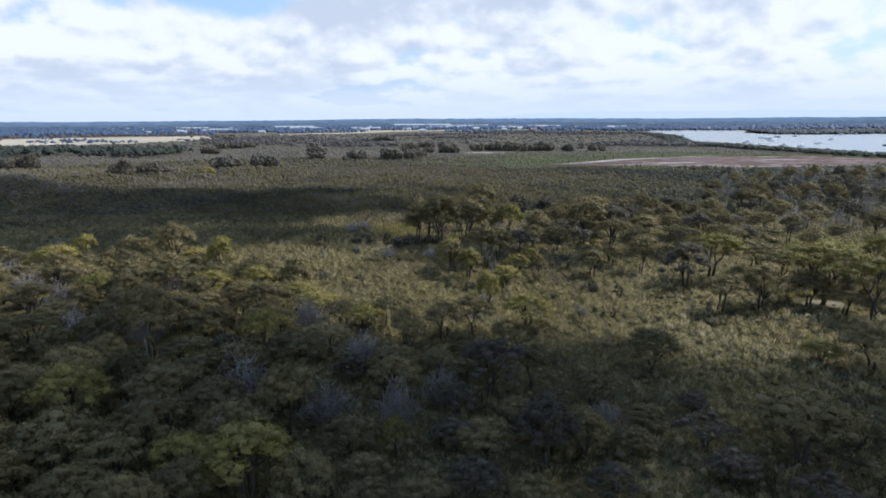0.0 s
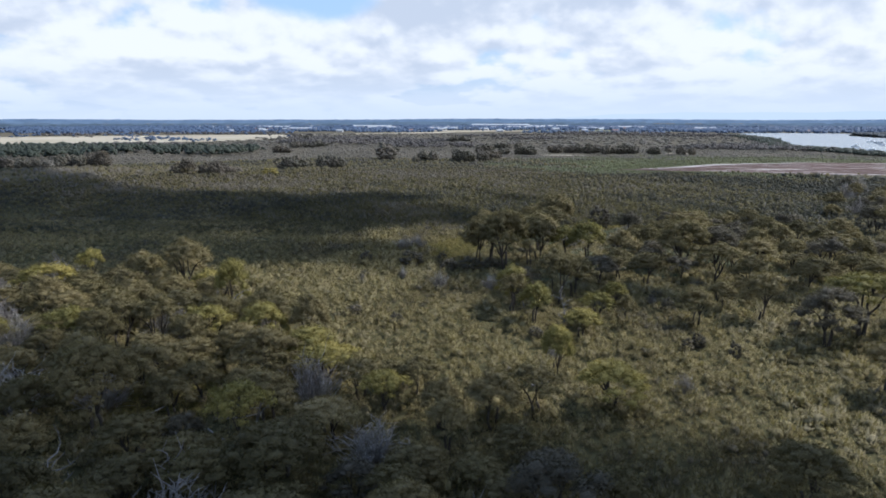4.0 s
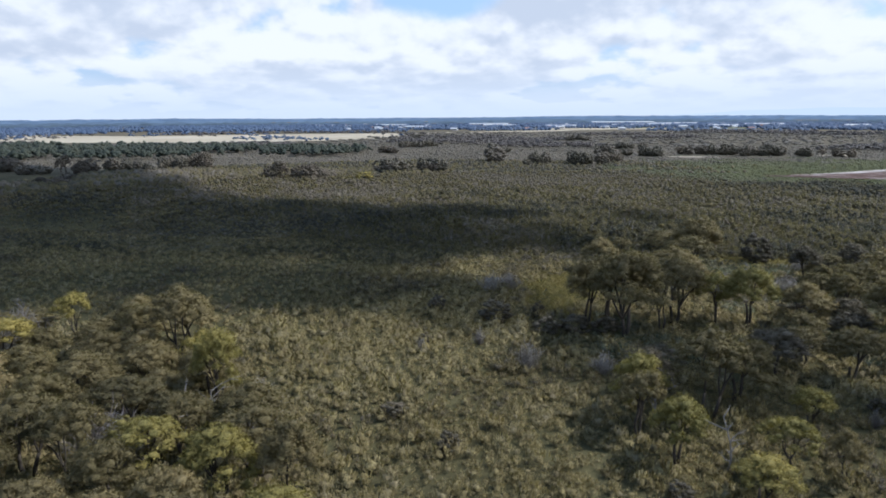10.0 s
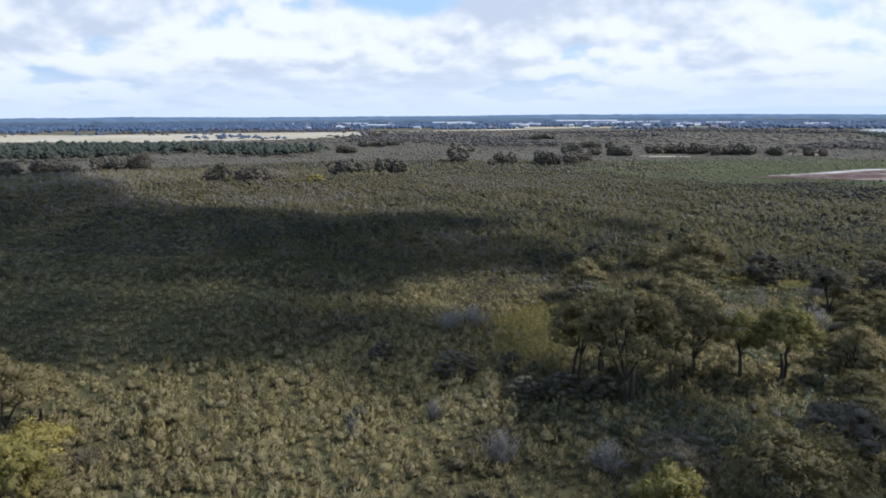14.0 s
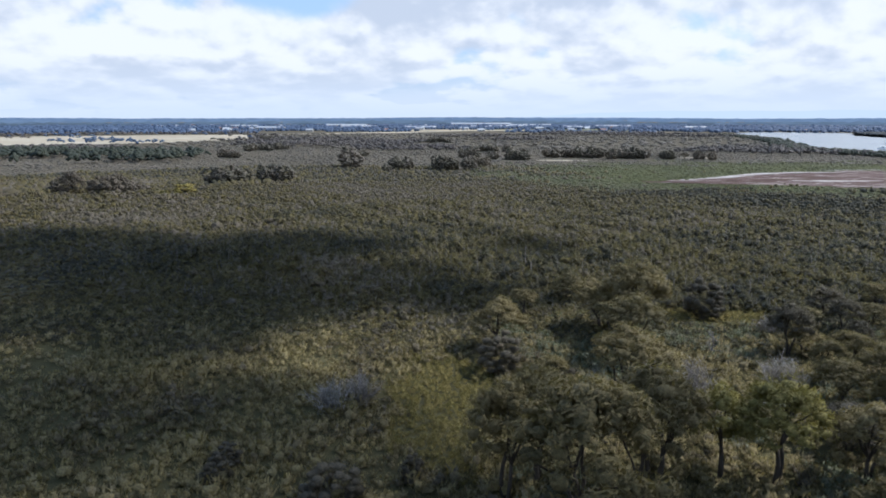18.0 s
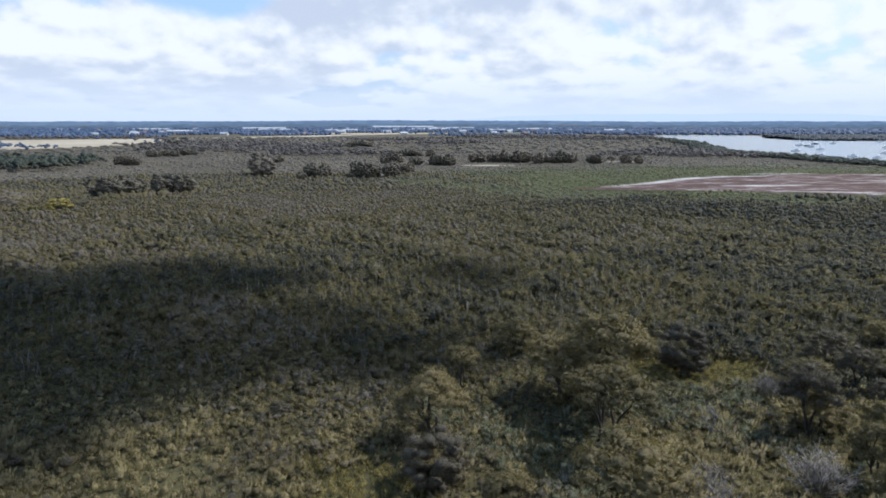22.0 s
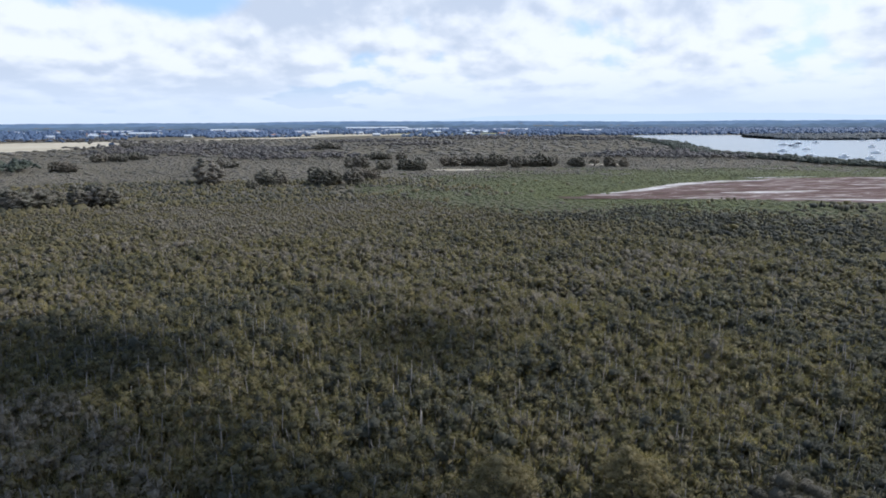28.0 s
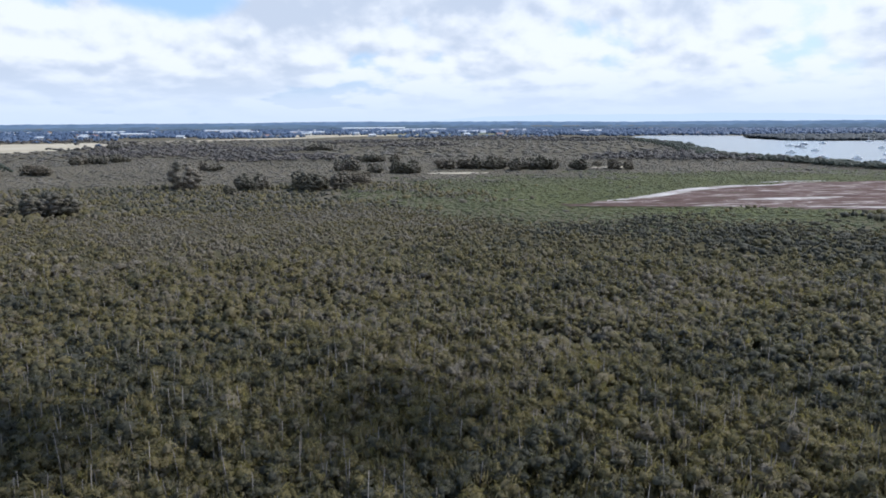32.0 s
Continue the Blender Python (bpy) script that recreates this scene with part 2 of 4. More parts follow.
def ground_material():
    """Moor: brown soil with dead litter near the scrub, olive sedge further out."""
    mat, n = material("moor_ground")
    where = n.add("ShaderNodeNewGeometry").outputs["Position"]
    big, mid, small = n.noise(where, 0.006, 4.0, 0.6), n.noise(where, 0.07, 5.0, 0.65, 0.6), n.noise(where, 2.2, 4.0, 0.7)
    soil = n.ramp(n.math("ADD", n.math("MULTIPLY", mid, 0.6), n.math("MULTIPLY", small, 0.4)),
                  [(0.28, (0.040, 0.035, 0.020)), (0.5, (0.075, 0.068, 0.034)), (0.75, (0.115, 0.102, 0.053))])
    sedge = n.ramp(n.math("ADD", n.math("MULTIPLY", big, 0.55), n.math("MULTIPLY", mid, 0.45)),
                   [(0.3, (0.074, 0.066, 0.048)), (0.5, (0.104, 0.091, 0.066)), (0.7, (0.138, 0.119, 0.088))])
    apart = n.add("ShaderNodeSeparateXYZ", i0=where)
    colour = n.mix(n.span(apart.outputs[1], 300.0, 430.0), soil, sedge)
    # marsh grass in a ragged oval round the bare flat
    across = n.math("DIVIDE", n.math("ADD", apart.outputs[0], -190.0), 165.0)
    ahead = n.math("DIVIDE", n.math("ADD", n.math("ADD", apart.outputs[1], -456.0), n.math("MULTIPLY", apart.outputs[0], -0.02)), 92.0)
    away = n.math("SQRT", n.math("ADD", n.math("MULTIPLY", across, across), n.math("MULTIPLY", ahead, ahead)))
    away = n.math("ADD", away, n.math("MULTIPLY", n.math("ADD", n.noise(where, 0.022, 5.0, 0.65), -0.5), 0.9))
    turf = n.ramp(n.math("ADD", n.math("MULTIPLY", n.noise(where, 0.035, 4.0, 0.6), 0.6), n.math("MULTIPLY", small, 0.4)),
                  [(0.32, (0.060, 0.066, 0.029)), (0.5, (0.083, 0.090, 0.038)), (0.68, (0.116, 0.112, 0.055))])
    colour = n.mix(n.span(away, 0.70, 1.12, 1.0, 0.0), colour, turf)
    relief = n.add("ShaderNodeBump", Strength=0.7, Distance=0.25, Height=n.noise(where, 1.1, 5.0, 0.7))
    bsdf = n.add("ShaderNodeBsdfPrincipled", Base_Color=colour, Roughness=0.95, Normal=relief.outputs[0])
    bsdf.inputs["Specular IOR Level"].default_value = 0.02
    finish(n, bsdf.outputs[0])
    return mat


def salt_material():
    """Bare flat: maroon samphire mud streaked with white salt crust."""
    mat, n = material("salt_flat")
    where = n.add("ShaderNodeNewGeometry").outputs["Position"]
    flow = n.add("ShaderNodeMapping", i0=where, Rotation=(0, 0, radians(-12)), Scale=(0.32, 1.0, 1.0)).outputs[0]
    streak, fine = n.noise(flow, 0.11, 8.0, 0.7, 1.6), n.noise(flow, 0.6, 4.0, 0.7)
    level = n.math("ADD", n.math("MULTIPLY", streak, 0.72), n.math("MULTIPLY", fine, 0.28))
    colour = n.ramp(level, [(0.38, (0.062, 0.066, 0.031)), (0.42, (0.068, 0.044, 0.038)), (0.505, (0.098, 0.064, 0.057)), (0.54, (0.160, 0.122, 0.109)), (0.605, (0.330, 0.298, 0.280)), (0.64, (0.42, 0.385, 0.365))])
    bsdf = n.add("ShaderNodeBsdfPrincipled", Base_Color=colour, Roughness=0.95)
    bsdf.inputs["Specular IOR Level"].default_value = 0.03
    finish(n, bsdf.outputs[0])
    return mat


def water_material():
    mat, n = material("lake_water")
    where = n.add("ShaderNodeNewGeometry").outputs["Position"]
    ripple = n.add("ShaderNodeBump", Strength=0.12, Distance=0.1, Height=n.noise(where, 0.9, 4.0, 0.6))
    bsdf = n.add("ShaderNodeBsdfPrincipled", Base_Color=rgb(0.16, 0.19, 0.21), Roughness=0.24, Normal=ripple.outputs[0])
    bsdf.inputs["Specular IOR Level"].default_value = 0.6
    finish(n, bsdf.outputs[0])
    return mat


def plain(name, colour, rough=0.6, metal=0.0, vary=0.12):
    mat, n = material(name)
    grain = n.noise(n.add("ShaderNodeNewGeometry").outputs["Position"], 1.5, 4.0, 0.65)
    tint = n.mix(n.span(grain, 0.3, 0.7), rgb(*(c * (1 - vary) for c in colour)), rgb(*(c * (1 + vary) for c in colour)))
    finish(n, n.add("ShaderNodeBsdfPrincipled", Base_Color=tint, Roughness=rough, Metallic=metal).outputs[0])
    return mat


SALT_CRUST = rough_surface("white_salt_crust", [(0.34, (0.11, 0.085, 0.075)), (0.46, (0.29, 0.26, 0.24)), (0.6, (0.50, 0.47, 0.45))], (0.09, 0.8), 0.1)
GROUND, SALT, WATER = ground_material(), salt_material(), water_material()
WALL_WHITE = plain("white_wall_paint", (0.50, 0.50, 0.50))
WALL_BRICK = plain("tan_brick_wall", (0.36, 0.27, 0.20))
ROOF_GREY = plain("pale_sheet_metal_roof", (0.42, 0.44, 0.46), 0.6, 0.0)
ROOF_RED = plain("terracotta_roof", (0.23, 0.135, 0.105))
WINDOW_DARK = plain("dark_window_glass", (0.03, 0.04, 0.05), 0.12)
HULL_WHITE = plain("white_gelcoat", (0.78, 0.79, 0.80), 0.3)
HULL_BLUE = plain("navy_gelcoat", (0.03, 0.04, 0.08), 0.3)
MAST = plain("aluminium_spar", (0.55, 0.56, 0.58), 0.4, 0.8)

# ---- mesh helpers ----


def tri_mesh(name, verts, tris, mat, tone=None, normals=None):
    """A mesh of triangles from arrays."""
    verts, tris = np.asarray(verts, np.float32), np.asarray(tris, np.int32)
    me = bpy.data.meshes.new(name)
    me.vertices.add(len(verts))
    me.vertices.foreach_set("co", verts.ravel())
    me.loops.add(3 * len(tris))
    me.loops.foreach_set("vertex_index", tris.ravel())
    me.polygons.add(len(tris))
    me.polygons.foreach_set("loop_start", np.arange(0, 3 * len(tris), 3, dtype=np.int32))
    if tone is not None:
        me.attributes.new("tone", "FLOAT", "POINT").data.foreach_set("value", np.asarray(tone, np.float32))
    if normals is not None:
        me.attributes.new("custom_normal", "FLOAT_VECTOR", "POINT").data.foreach_set("vector", np.asarray(normals, np.float32).ravel())
    me.update(calc_edges=True)
    me.materials.append(mat)
    return me


def merged(pieces):
    """Joins (verts, tris) pairs, or (verts, tris, normals) triples."""
    base = np.cumsum([0] + [len(p[0]) for p in pieces[:-1]])
    joined = [np.concatenate([p[0] for p in pieces]), np.concatenate([np.asarray(p[1]) + b for p, b in zip(pieces, base)])]
    return (*joined, np.concatenate([p[2] for p in pieces])) if len(pieces[0]) == 3 else tuple(joined)


def unit(v):
    return v / np.linalg.norm(v, axis=-1, keepdims=True)


def ball(level):
    bm = bmesh.new()
    bmesh.ops.create_icosphere(bm, subdivisions=level, radius=1.0)
    v, t = np.array([p.co[:] for p in bm.verts]), np.array([[p.index for p in f.verts] for f in bm.faces])
    bm.free()
    return v, t


BALLS = {1: ball(1), 2: ball(2)}


def lump(r, level=2, rough=0.22, flat=1.0):
    """An uneven ball."""
    v, t = BALLS[level]
    return v * (1 + r.normal(0, rough, (len(v), 1))) * (1, 1, flat), t


def tufts(r, count, radius, centre, length, width, low=-0.25, flat=1.0, round_=0.75):
    """Sprays of leaves that stand out from an ellipsoid, as bent diamonds."""
    n = r.normal(size=(count * 3, 3))
    n /= np.linalg.norm(n, axis=1, keepdims=True)
    n = n[n[:, 2] > low][:count]
    m = len(n)
    side = np.cross(n, r.normal(size=(m, 3)))
    side /= np.linalg.norm(side, axis=1, keepdims=True)
    along = unit(0.45 * n + np.cross(n, side) * r.uniform(0.5, 1.1, (m, 1)) + (0, 0, 0.1))
    side *= np.sign((np.cross(side, along) * n).sum(-1, keepdims=True))
    root = centre + n * (1, 1, flat) * radius * r.uniform(0.74, 1.04, (m, 1))
    ln, wd = length * r.uniform(0.6, 1.35, (m, 1)), width * r.uniform(0.6, 1.3, (m, 1))
    quad = np.stack([root - along * ln * 0.4, root + side * wd * 0.5 + n * 0.1 * ln, root + along * ln * 0.6, root - side * wd * 0.5 + n * 0.1 * ln], 1)
    base = 4 * np.arange(m)[:, None]
    # the leaves of one spray face outwards together
    facing = unit(round_ * n + (1.2 - round_) * np.cross(side, along) + (0, 0, 0.12))
    return quad.reshape(-1, 3), np.concatenate([base + (0, 1, 2), base + (0, 2, 3)]), np.repeat(facing, 4, 0)


def tube(points, radii, sides=6):
    """A tapered tube along points."""
    pts, ring = np.asarray(points, float), np.linspace(0, 2 * np.pi, sides, endpoint=False)
    way = np.gradient(pts, axis=0)
    way /= np.linalg.norm(way, axis=1, keepdims=True)
    verts, tris = [], []
    for p, d, r in zip(pts, way, radii):
        a = np.cross(d, (0.31, 0.95, 0.1))
        a /= np.linalg.norm(a)
        b = np.cross(d, a)
        verts.append(p + r * (np.cos(ring)[:, None] * a + np.sin(ring)[:, None] * b))
    for k in range(len(pts) - 1):
        for s in range(sides):
            a, b = k * sides + s, k * sides + (s + 1) % sides
            tris += [(a, b, b + sides), (a, b + sides, a + sides)]
    end = (len(pts) - 1) * sides
    tris += [(end, end + s, end + s + 1) for s in range(1, sides - 1)]
    return np.concatenate(verts), np.array(tris)


def curve_between(r, a, b, bend, count=5):
    a, b = np.asarray(a, float), np.asarray(b, float)
    s = np.linspace(0, 1, count)[:, None]
    sag = np.sin(np.pi * s) * r.normal(0, bend, 3) * np.linalg.norm(b - a)
    return a + (b - a) * s + sag + (0, 0, 0.0)


def part(name, me, parent, label=""):
    ob = new(name, me)
    ob.parent = parent
    return tagged(ob, label=label)


def inside(x, y, corners):
    """Which points lie in a polygon."""
    hit, c = np.zeros(np.shape(x), bool), np.asarray(corners, float)
    for (x1, y1), (x2, y2) in zip(c, np.roll(c, -1, 0)):
        hit ^= ((y1 > y) != (y2 > y)) & (x < (x2 - x1) * (y - y1) / (y2 - y1 + 1e-9) + x1)
    return hit


def wobble(x, y, size, seed=0.0):
    """Smooth noise from -1 to 1 over the plan."""
    s = seed * 17.3
    return (np.sin(x / size + s) * np.cos(y / size * 1.13 - s) + np.sin((x + 0.7 * y) / size * 2.1 + 2 * s) * 0.6
            + np.cos((0.6 * x - y) / size * 3.7 + s) * 0.4) / 2.0

# ---- the ground, the lake and the open patches ----
LAKE = ((383, 1165), (379, 1075), (366, 963), (328, 840), (297, 730), (306, 664), (313, 615), (322, 565), (345, 480), (420, 380), (900, 300), (1500, 500), (1500, 980), (690, 1025), (592, 1010), (549, 1046), (560, 1153), (634, 1290), (590, 1345), (490, 1350), (425, 1260))
SALT_FLAT = ((74, 428), (98, 434), (117, 447), (136, 459), (156, 473), (181, 481), (209, 494), (235, 491), (290, 488), (330, 440), (290, 400), (230, 390), (179, 394), (153, 405), (136, 411), (97, 418), (80, 423))
PASTURE = ((-1150, 830), (-710, 760), (-454, 772), (-347, 840), (-271, 980), (-290, 1040), (-352, 1180), (-535, 1110), (-735, 1000), (-1150, 1060))


def ground_height(x, y):
    near = np.clip((520 - np.hypot(x, y - 150)) / 200, 0, 1)
    return near * 0.35 * wobble(x, y, 23.0, 0.4)


def build_ground():
    """One sheet, fine near the flight line and reaching past the horizon."""
    rings = np.concatenate([np.arange(0, 420, 7.0), np.geomspace(420, 4950, 40)])
    spokes = 120
    a = np.linspace(0, 2 * np.pi, spokes, endpoint=False)
    x, y = rings[1:, None] * np.sin(a), 150 + rings[1:, None] * np.cos(a)
    verts = np.concatenate([[(0, 150, 0)], np.stack([x.ravel(), y.ravel(), ground_height(x, y).ravel()], 1)])
    tris = [(0, 1 + (s + 1) % spokes, 1 + s) for s in range(spokes)]
    for k in range(len(rings) - 2):
        for s in range(spokes):
            p, q = 1 + k * spokes + s, 1 + k * spokes + (s + 1) % spokes
            tris += [(p, q, q + spokes), (p, q + spokes, p + spokes)]
    verts[0, 2] = ground_height(np.array(0.0), np.array(150.0))
    me = tri_mesh("ground", verts, np.array(tris)[:, ::-1], GROUND)
    me.flip_normals()
    tagged(new("ground", me), "flat olive-brown moor with peaty soil and sedge", "ground", kind="structure")


def sheet(name, corners, z, mat, label, category, fray=4.0, seed=1.0, drape=False, kind="structure"):
    """A flat patch with a frayed outline that lies just above the ground."""
    c = np.asarray(corners, float)
    ring = []
    for a, b in zip(c, np.roll(c, -1, 0)):
        steps = max(2, int(np.linalg.norm(b - a) / 8))
        ring += [a + (b - a) * s / steps for s in range(steps)]
    ring = np.array(ring)
    for _ in range(3):
        ring = (np.roll(ring, 1, 0) + 2 * ring + np.roll(ring, -1, 0)) / 4
    ring[:, 0] += fray * wobble(ring[:, 0], ring[:, 1], 9.0, seed)
    ring[:, 1] += fray * wobble(ring[:, 1], ring[:, 0], 7.0, seed + 1)
    bm = bmesh.new()
    face = bm.faces.new([bm.verts.new((x, y, z)) for x, y in ring])
    bmesh.ops.triangulate(bm, faces=[face])
    if drape:
        for _ in range(2):
            bmesh.ops.subdivide_edges(bm, edges=bm.edges[:], cuts=1, use_grid_fill=True)
        for v in bm.verts:
            v.co.z = z + float(ground_height(np.array(v.co.x), np.array(v.co.y)))
    bmesh.ops.recalc_face_normals(bm, faces=bm.faces[:])
    if sum(f.normal.z for f in bm.faces) < 0:
        bmesh.ops.reverse_faces(bm, faces=bm.faces[:])
    me = bpy.data.meshes.new(name)
    bm.to_mesh(me)
    bm.free()
    me.materials.append(mat)
    return tagged(new(name, me), label, category, kind=kind)


def oval(cx, cy, rx, ry, turn=0.0, count=14):
    a = np.linspace(0, 2 * np.pi, count, endpoint=False)
    x, y, c, s = rx * np.cos(a), ry * np.sin(a), math.cos(turn), math.sin(turn)
    return np.stack([cx + x * c - y * s, cy + x * s + y * c], 1)


build_ground()
sheet("water", LAKE, 0.10, WATER, "calm pale grey lake under bright cloud", "lake", 5.0, 0.3)
sheet("water", ((690, 1085), (1200, 1060), (1200, 1110), (720, 1125)), 0.10, WATER, "narrow pale inlet behind the dark spit", "lake", 2.0, 0.9)
sheet("salt_flat", SALT_FLAT, 0.20, SALT, "maroon mud flat streaked with white salt", "mud flat", 6.5, 0.7)
def ribbon(points, half):
    """The outline of a band along a line of points."""
    p = np.asarray(points, float)
    way = np.gradient(p, axis=0)
    out = np.stack([-way[:, 1], way[:, 0]], 1) / np.linalg.norm(way, axis=1, keepdims=True)
    swell_ = np.sin(np.linspace(0.15, np.pi - 0.15, len(p)))[:, None] * half
    return np.concatenate([p + out * swell_, (p - out * swell_)[::-1]])


for line, half in ((((92, 433), (118, 446), (146, 471), (172, 480), (200, 483)), 4.0), (((150, 411), (170, 406), (190, 398), (225, 392), (280, 401)), 2.6), (((185, 492), (205, 499), (232, 494)), 2.5),
                   (((140, 432), (165, 430), (190, 434)), 5.0), (((215, 455), (245, 452), (275, 455)), 3.0), (((108, 416), (130, 416)), 1.2)):
    sheet("salt_crust", ribbon(line, half), 0.24, SALT_CRUST, "streak of white salt crust on the mud flat", "salt crust", 1.2, line[0][0] * 0.01)
sheet("field", PASTURE, 0.12, STRAW, "dry straw-coloured pasture at the edge of the moor", "field", 8.0, 0.5)
for cx, cy, rx, ry, mat, label in ((-70, 1500, 210, 60, STRAW, "strip of dry pasture among far trees"), (180, 1560, 170, 40, PALE_GRASS, "pale green paddock among far trees"),
                                   (-420, 1900, 300, 60, STRAW, "strip of dry pasture among far trees"), (330, 1480, 60, 25, PALE_GRASS, "pale green paddock among far trees"),
                                   (430, 1700, 120, 30, STRAW, "strip of dry pasture among far trees"),
                                   (-300, 1600, 150, 26, STRAW, "strip of dry pasture among far trees"), (-680, 1690, 210, 36, STRAW, "strip of dry pasture among far trees"), (40, 1860, 170, 32, STRAW, "strip of dry pasture among far trees"), (150, 1690, 70, 34, PALE_GRASS, "pale green paddock among far trees")):
    sheet("field", oval(cx, cy, rx, ry), 0.12, mat, label, "field", 10.0, cx * 0.01)
sheet("field", ribbon(((-430, 1060), (-330, 1120), (-290, 1200), (-150, 1300), (-60, 1400), (0, 1440)), 34), 0.16, STRAW, "narrow strip of dry pasture running to the town", "field", 5.0, 0.2)
sheet("ground_patch", oval(60, 574, 20, 6), 0.14, STRAW, "pale sandy opening before the row of bushes", "bare ground", 2.0, 0.5)
sheet("ground_patch", oval(158, 604, 13, 7), 0.14, STRAW, "pale sandy opening before the row of bushes", "bare ground", 2.0, 0.6)
sheet("ground_patch", oval(65, 103, 4, 2.4), 0.10, SAND, "bare sandy ground under the gums", "bare ground", 1.0, 0.8, True)

# ---- trees ----


def bare_bush(r, bark):
    """Leafless twigs fanning out from the ground, about 8 m high and 7 m across."""
    sprays = []
    for k in range(4):
        twigs = []
        for _ in range(20):
            a, lean = r.uniform(0, 2 * np.pi), r.uniform(0.05, 1.0)
            tip = np.array((3.5 * lean * math.cos(a), 3.5 * lean * math.sin(a), 8.0 * r.uniform(0.55, 1.0) * (1.0 - 0.55 * lean ** 2)))
            path = curve_between(r, (0.1 * math.cos(a), 0.1 * math.sin(a), -0.3), tip, 0.10, 5)
            twigs.append(tube(path, (0.085, 0.07, 0.055, 0.04, 0.02), 3))
            for _ in range(4):
                start = path[int(r.integers(2, 5))]
                twigs.append(tube(curve_between(r, start, start + r.normal(0, 0.65, 3) + (0.15 * tip[0], 0.15 * tip[1], 0.7), 0.08, 3), (0.045, 0.035, 0.015), 3))
        sprays.append(("spray", tri_mesh("twig_spray", *merged(twigs), bark)))
    return sprays


def tree_meshes(seed, leaf, style, leaves=54):
    """Stems, limbs and crown of one tree about 8 m high and 7 m across: the crown is a dome of rounded lobes."""
    r = np.random.default_rng(seed)
    if style == "twig":
        return bare_bush(r, leaf)
    h, half = 8.0, 3.5
    pads, stems, limbs = [], [], []
    count = {"open": 36, "full": 52, "bush": 44}[style]
    top = {"open": 0.90, "full": 0.89, "bush": 0.90}[style] * h
    drop = {"open": 2.4, "full": 4.3, "bush": 5.6}[style]
    forks = []
    for s in range(1 if style == "bush" else 2):
        a = s * math.pi + r.uniform(0, 1)
        lean = r.uniform(0.15, 0.7) if style != "bush" else 0.2
        fork = np.array((lean * math.cos(a), lean * math.sin(a), h * r.uniform(0.24, 0.40)))
        base = np.array((0.18 * math.cos(a), 0.18 * math.sin(a), -0.3))
        stems.append(tube(curve_between(r, base, fork, 0.07, 5), np.linspace(0.18, 0.12, 5), 6))
        forks.append(fork)
    bulge = [r.uniform(0.78, 1.12) for _ in range(5)]
    for k in range(count):
        a = k * 2.39996 + r.normal(0, 0.3)
        f = math.sqrt((k + 0.4) / count)
        rad = half * 0.84 * f * bulge[int(a / (2 * math.pi) * 5) % 5]
        z = top - drop * (rad / half) ** 2 + r.normal(0, 0.38)
        c = np.array((rad * math.cos(a), rad * math.sin(a), z))
        size = r.uniform(0.54, 1.0) * (1.12 - 0.25 * f)
        if style == "bush":
            steep = math.radians(140) * f
            c = np.array((half * 0.78 * math.sin(steep) * math.cos(a), half * 0.78 * math.sin(steep) * math.sin(a), h * (0.42 + 0.42 * math.cos(steep)))) * (0.85 + 0.3 * bulge[k % 5] - 0.15) + r.normal(0, 0.32, 3)
            size = r.uniform(0.75, 1.25)
        flat = r.uniform(0.66, 0.95)
        v, t = lump(r, 1, 0.16, flat)
        pads.append((v * size * (0.72 if style == "bush" else 0.54) + c, t, unit(v)))
        pads.append(tufts(r, leaves, size * 1.03, c, 0.34, 0.115, -0.5, flat, 0.6))
        if len(limbs) < 5 and (k * 5 // count) >= len(limbs) and style != "bush":
            fork = min(forks, key=lambda q: np.linalg.norm(q[:2] - c[:2]))
            mid = fork + (c - fork) * 0.45 + (0, 0, 0.5)
            path = np.concatenate([curve_between(r, fork, mid, 0.06, 3), curve_between(r, mid, c - (0, 0, 0.3), 0.06, 3)[1:]])
            limbs.append(tube(path, np.linspace(0.10, 0.03, len(path)), 4))
    v, t, facing = merged(pads)
    # lobes shade one another: turn each a little to the outside of the whole dome
    facing = unit(facing + 0.35 * unit(v - (0, 0, h * 0.5)))
    return ([("trunk", tri_mesh("tree_trunk", *s, BARK)) for s in stems] + [("limb", tri_mesh("tree_limb", *s, BARK)) for s in limbs]
            + [("crown", tri_mesh("tree_crown", v, t, leaf, normals=facing))])


class Kind:
    """One kind of plant in a few shapes; the first use of a shape is the plant itself, later ones are copies."""

    def __init__(self, name, label, category, group, leaf, styles, seed, leaves=76):
        self.shapes, self.turn = [], 0
        for k, style in enumerate(styles):
            root = new(name)
            root.empty_display_size = 0.5
            tagged(root, label, category, group)
            for title, me in tree_meshes(seed + k, leaf, style, leaves):
                part(title, me, root)
            self.shapes.append([root, False])

    def plant(self, x, y, high, wide, r):
        shape = self.shapes[self.turn % len(self.shapes)]
        self.turn += 1
        z = float(ground_height(np.array(float(x)), np.array(float(y))))
        s = wide / 7.0
        m = pose(x, y, z, 0, 0, r.uniform(0, 360)) @ Matrix.Diagonal((s, s * r.uniform(0.92, 1.08), high / 8.0, 1))
        if shape[1]:
            old = shape[0].scale
            return copy_thing(shape[0], m @ Matrix.Diagonal((1 / old[0], 1 / old[1], 1 / old[2], 1)))
        shape[0].matrix_basis, shape[1] = m, True
        return shape[0]


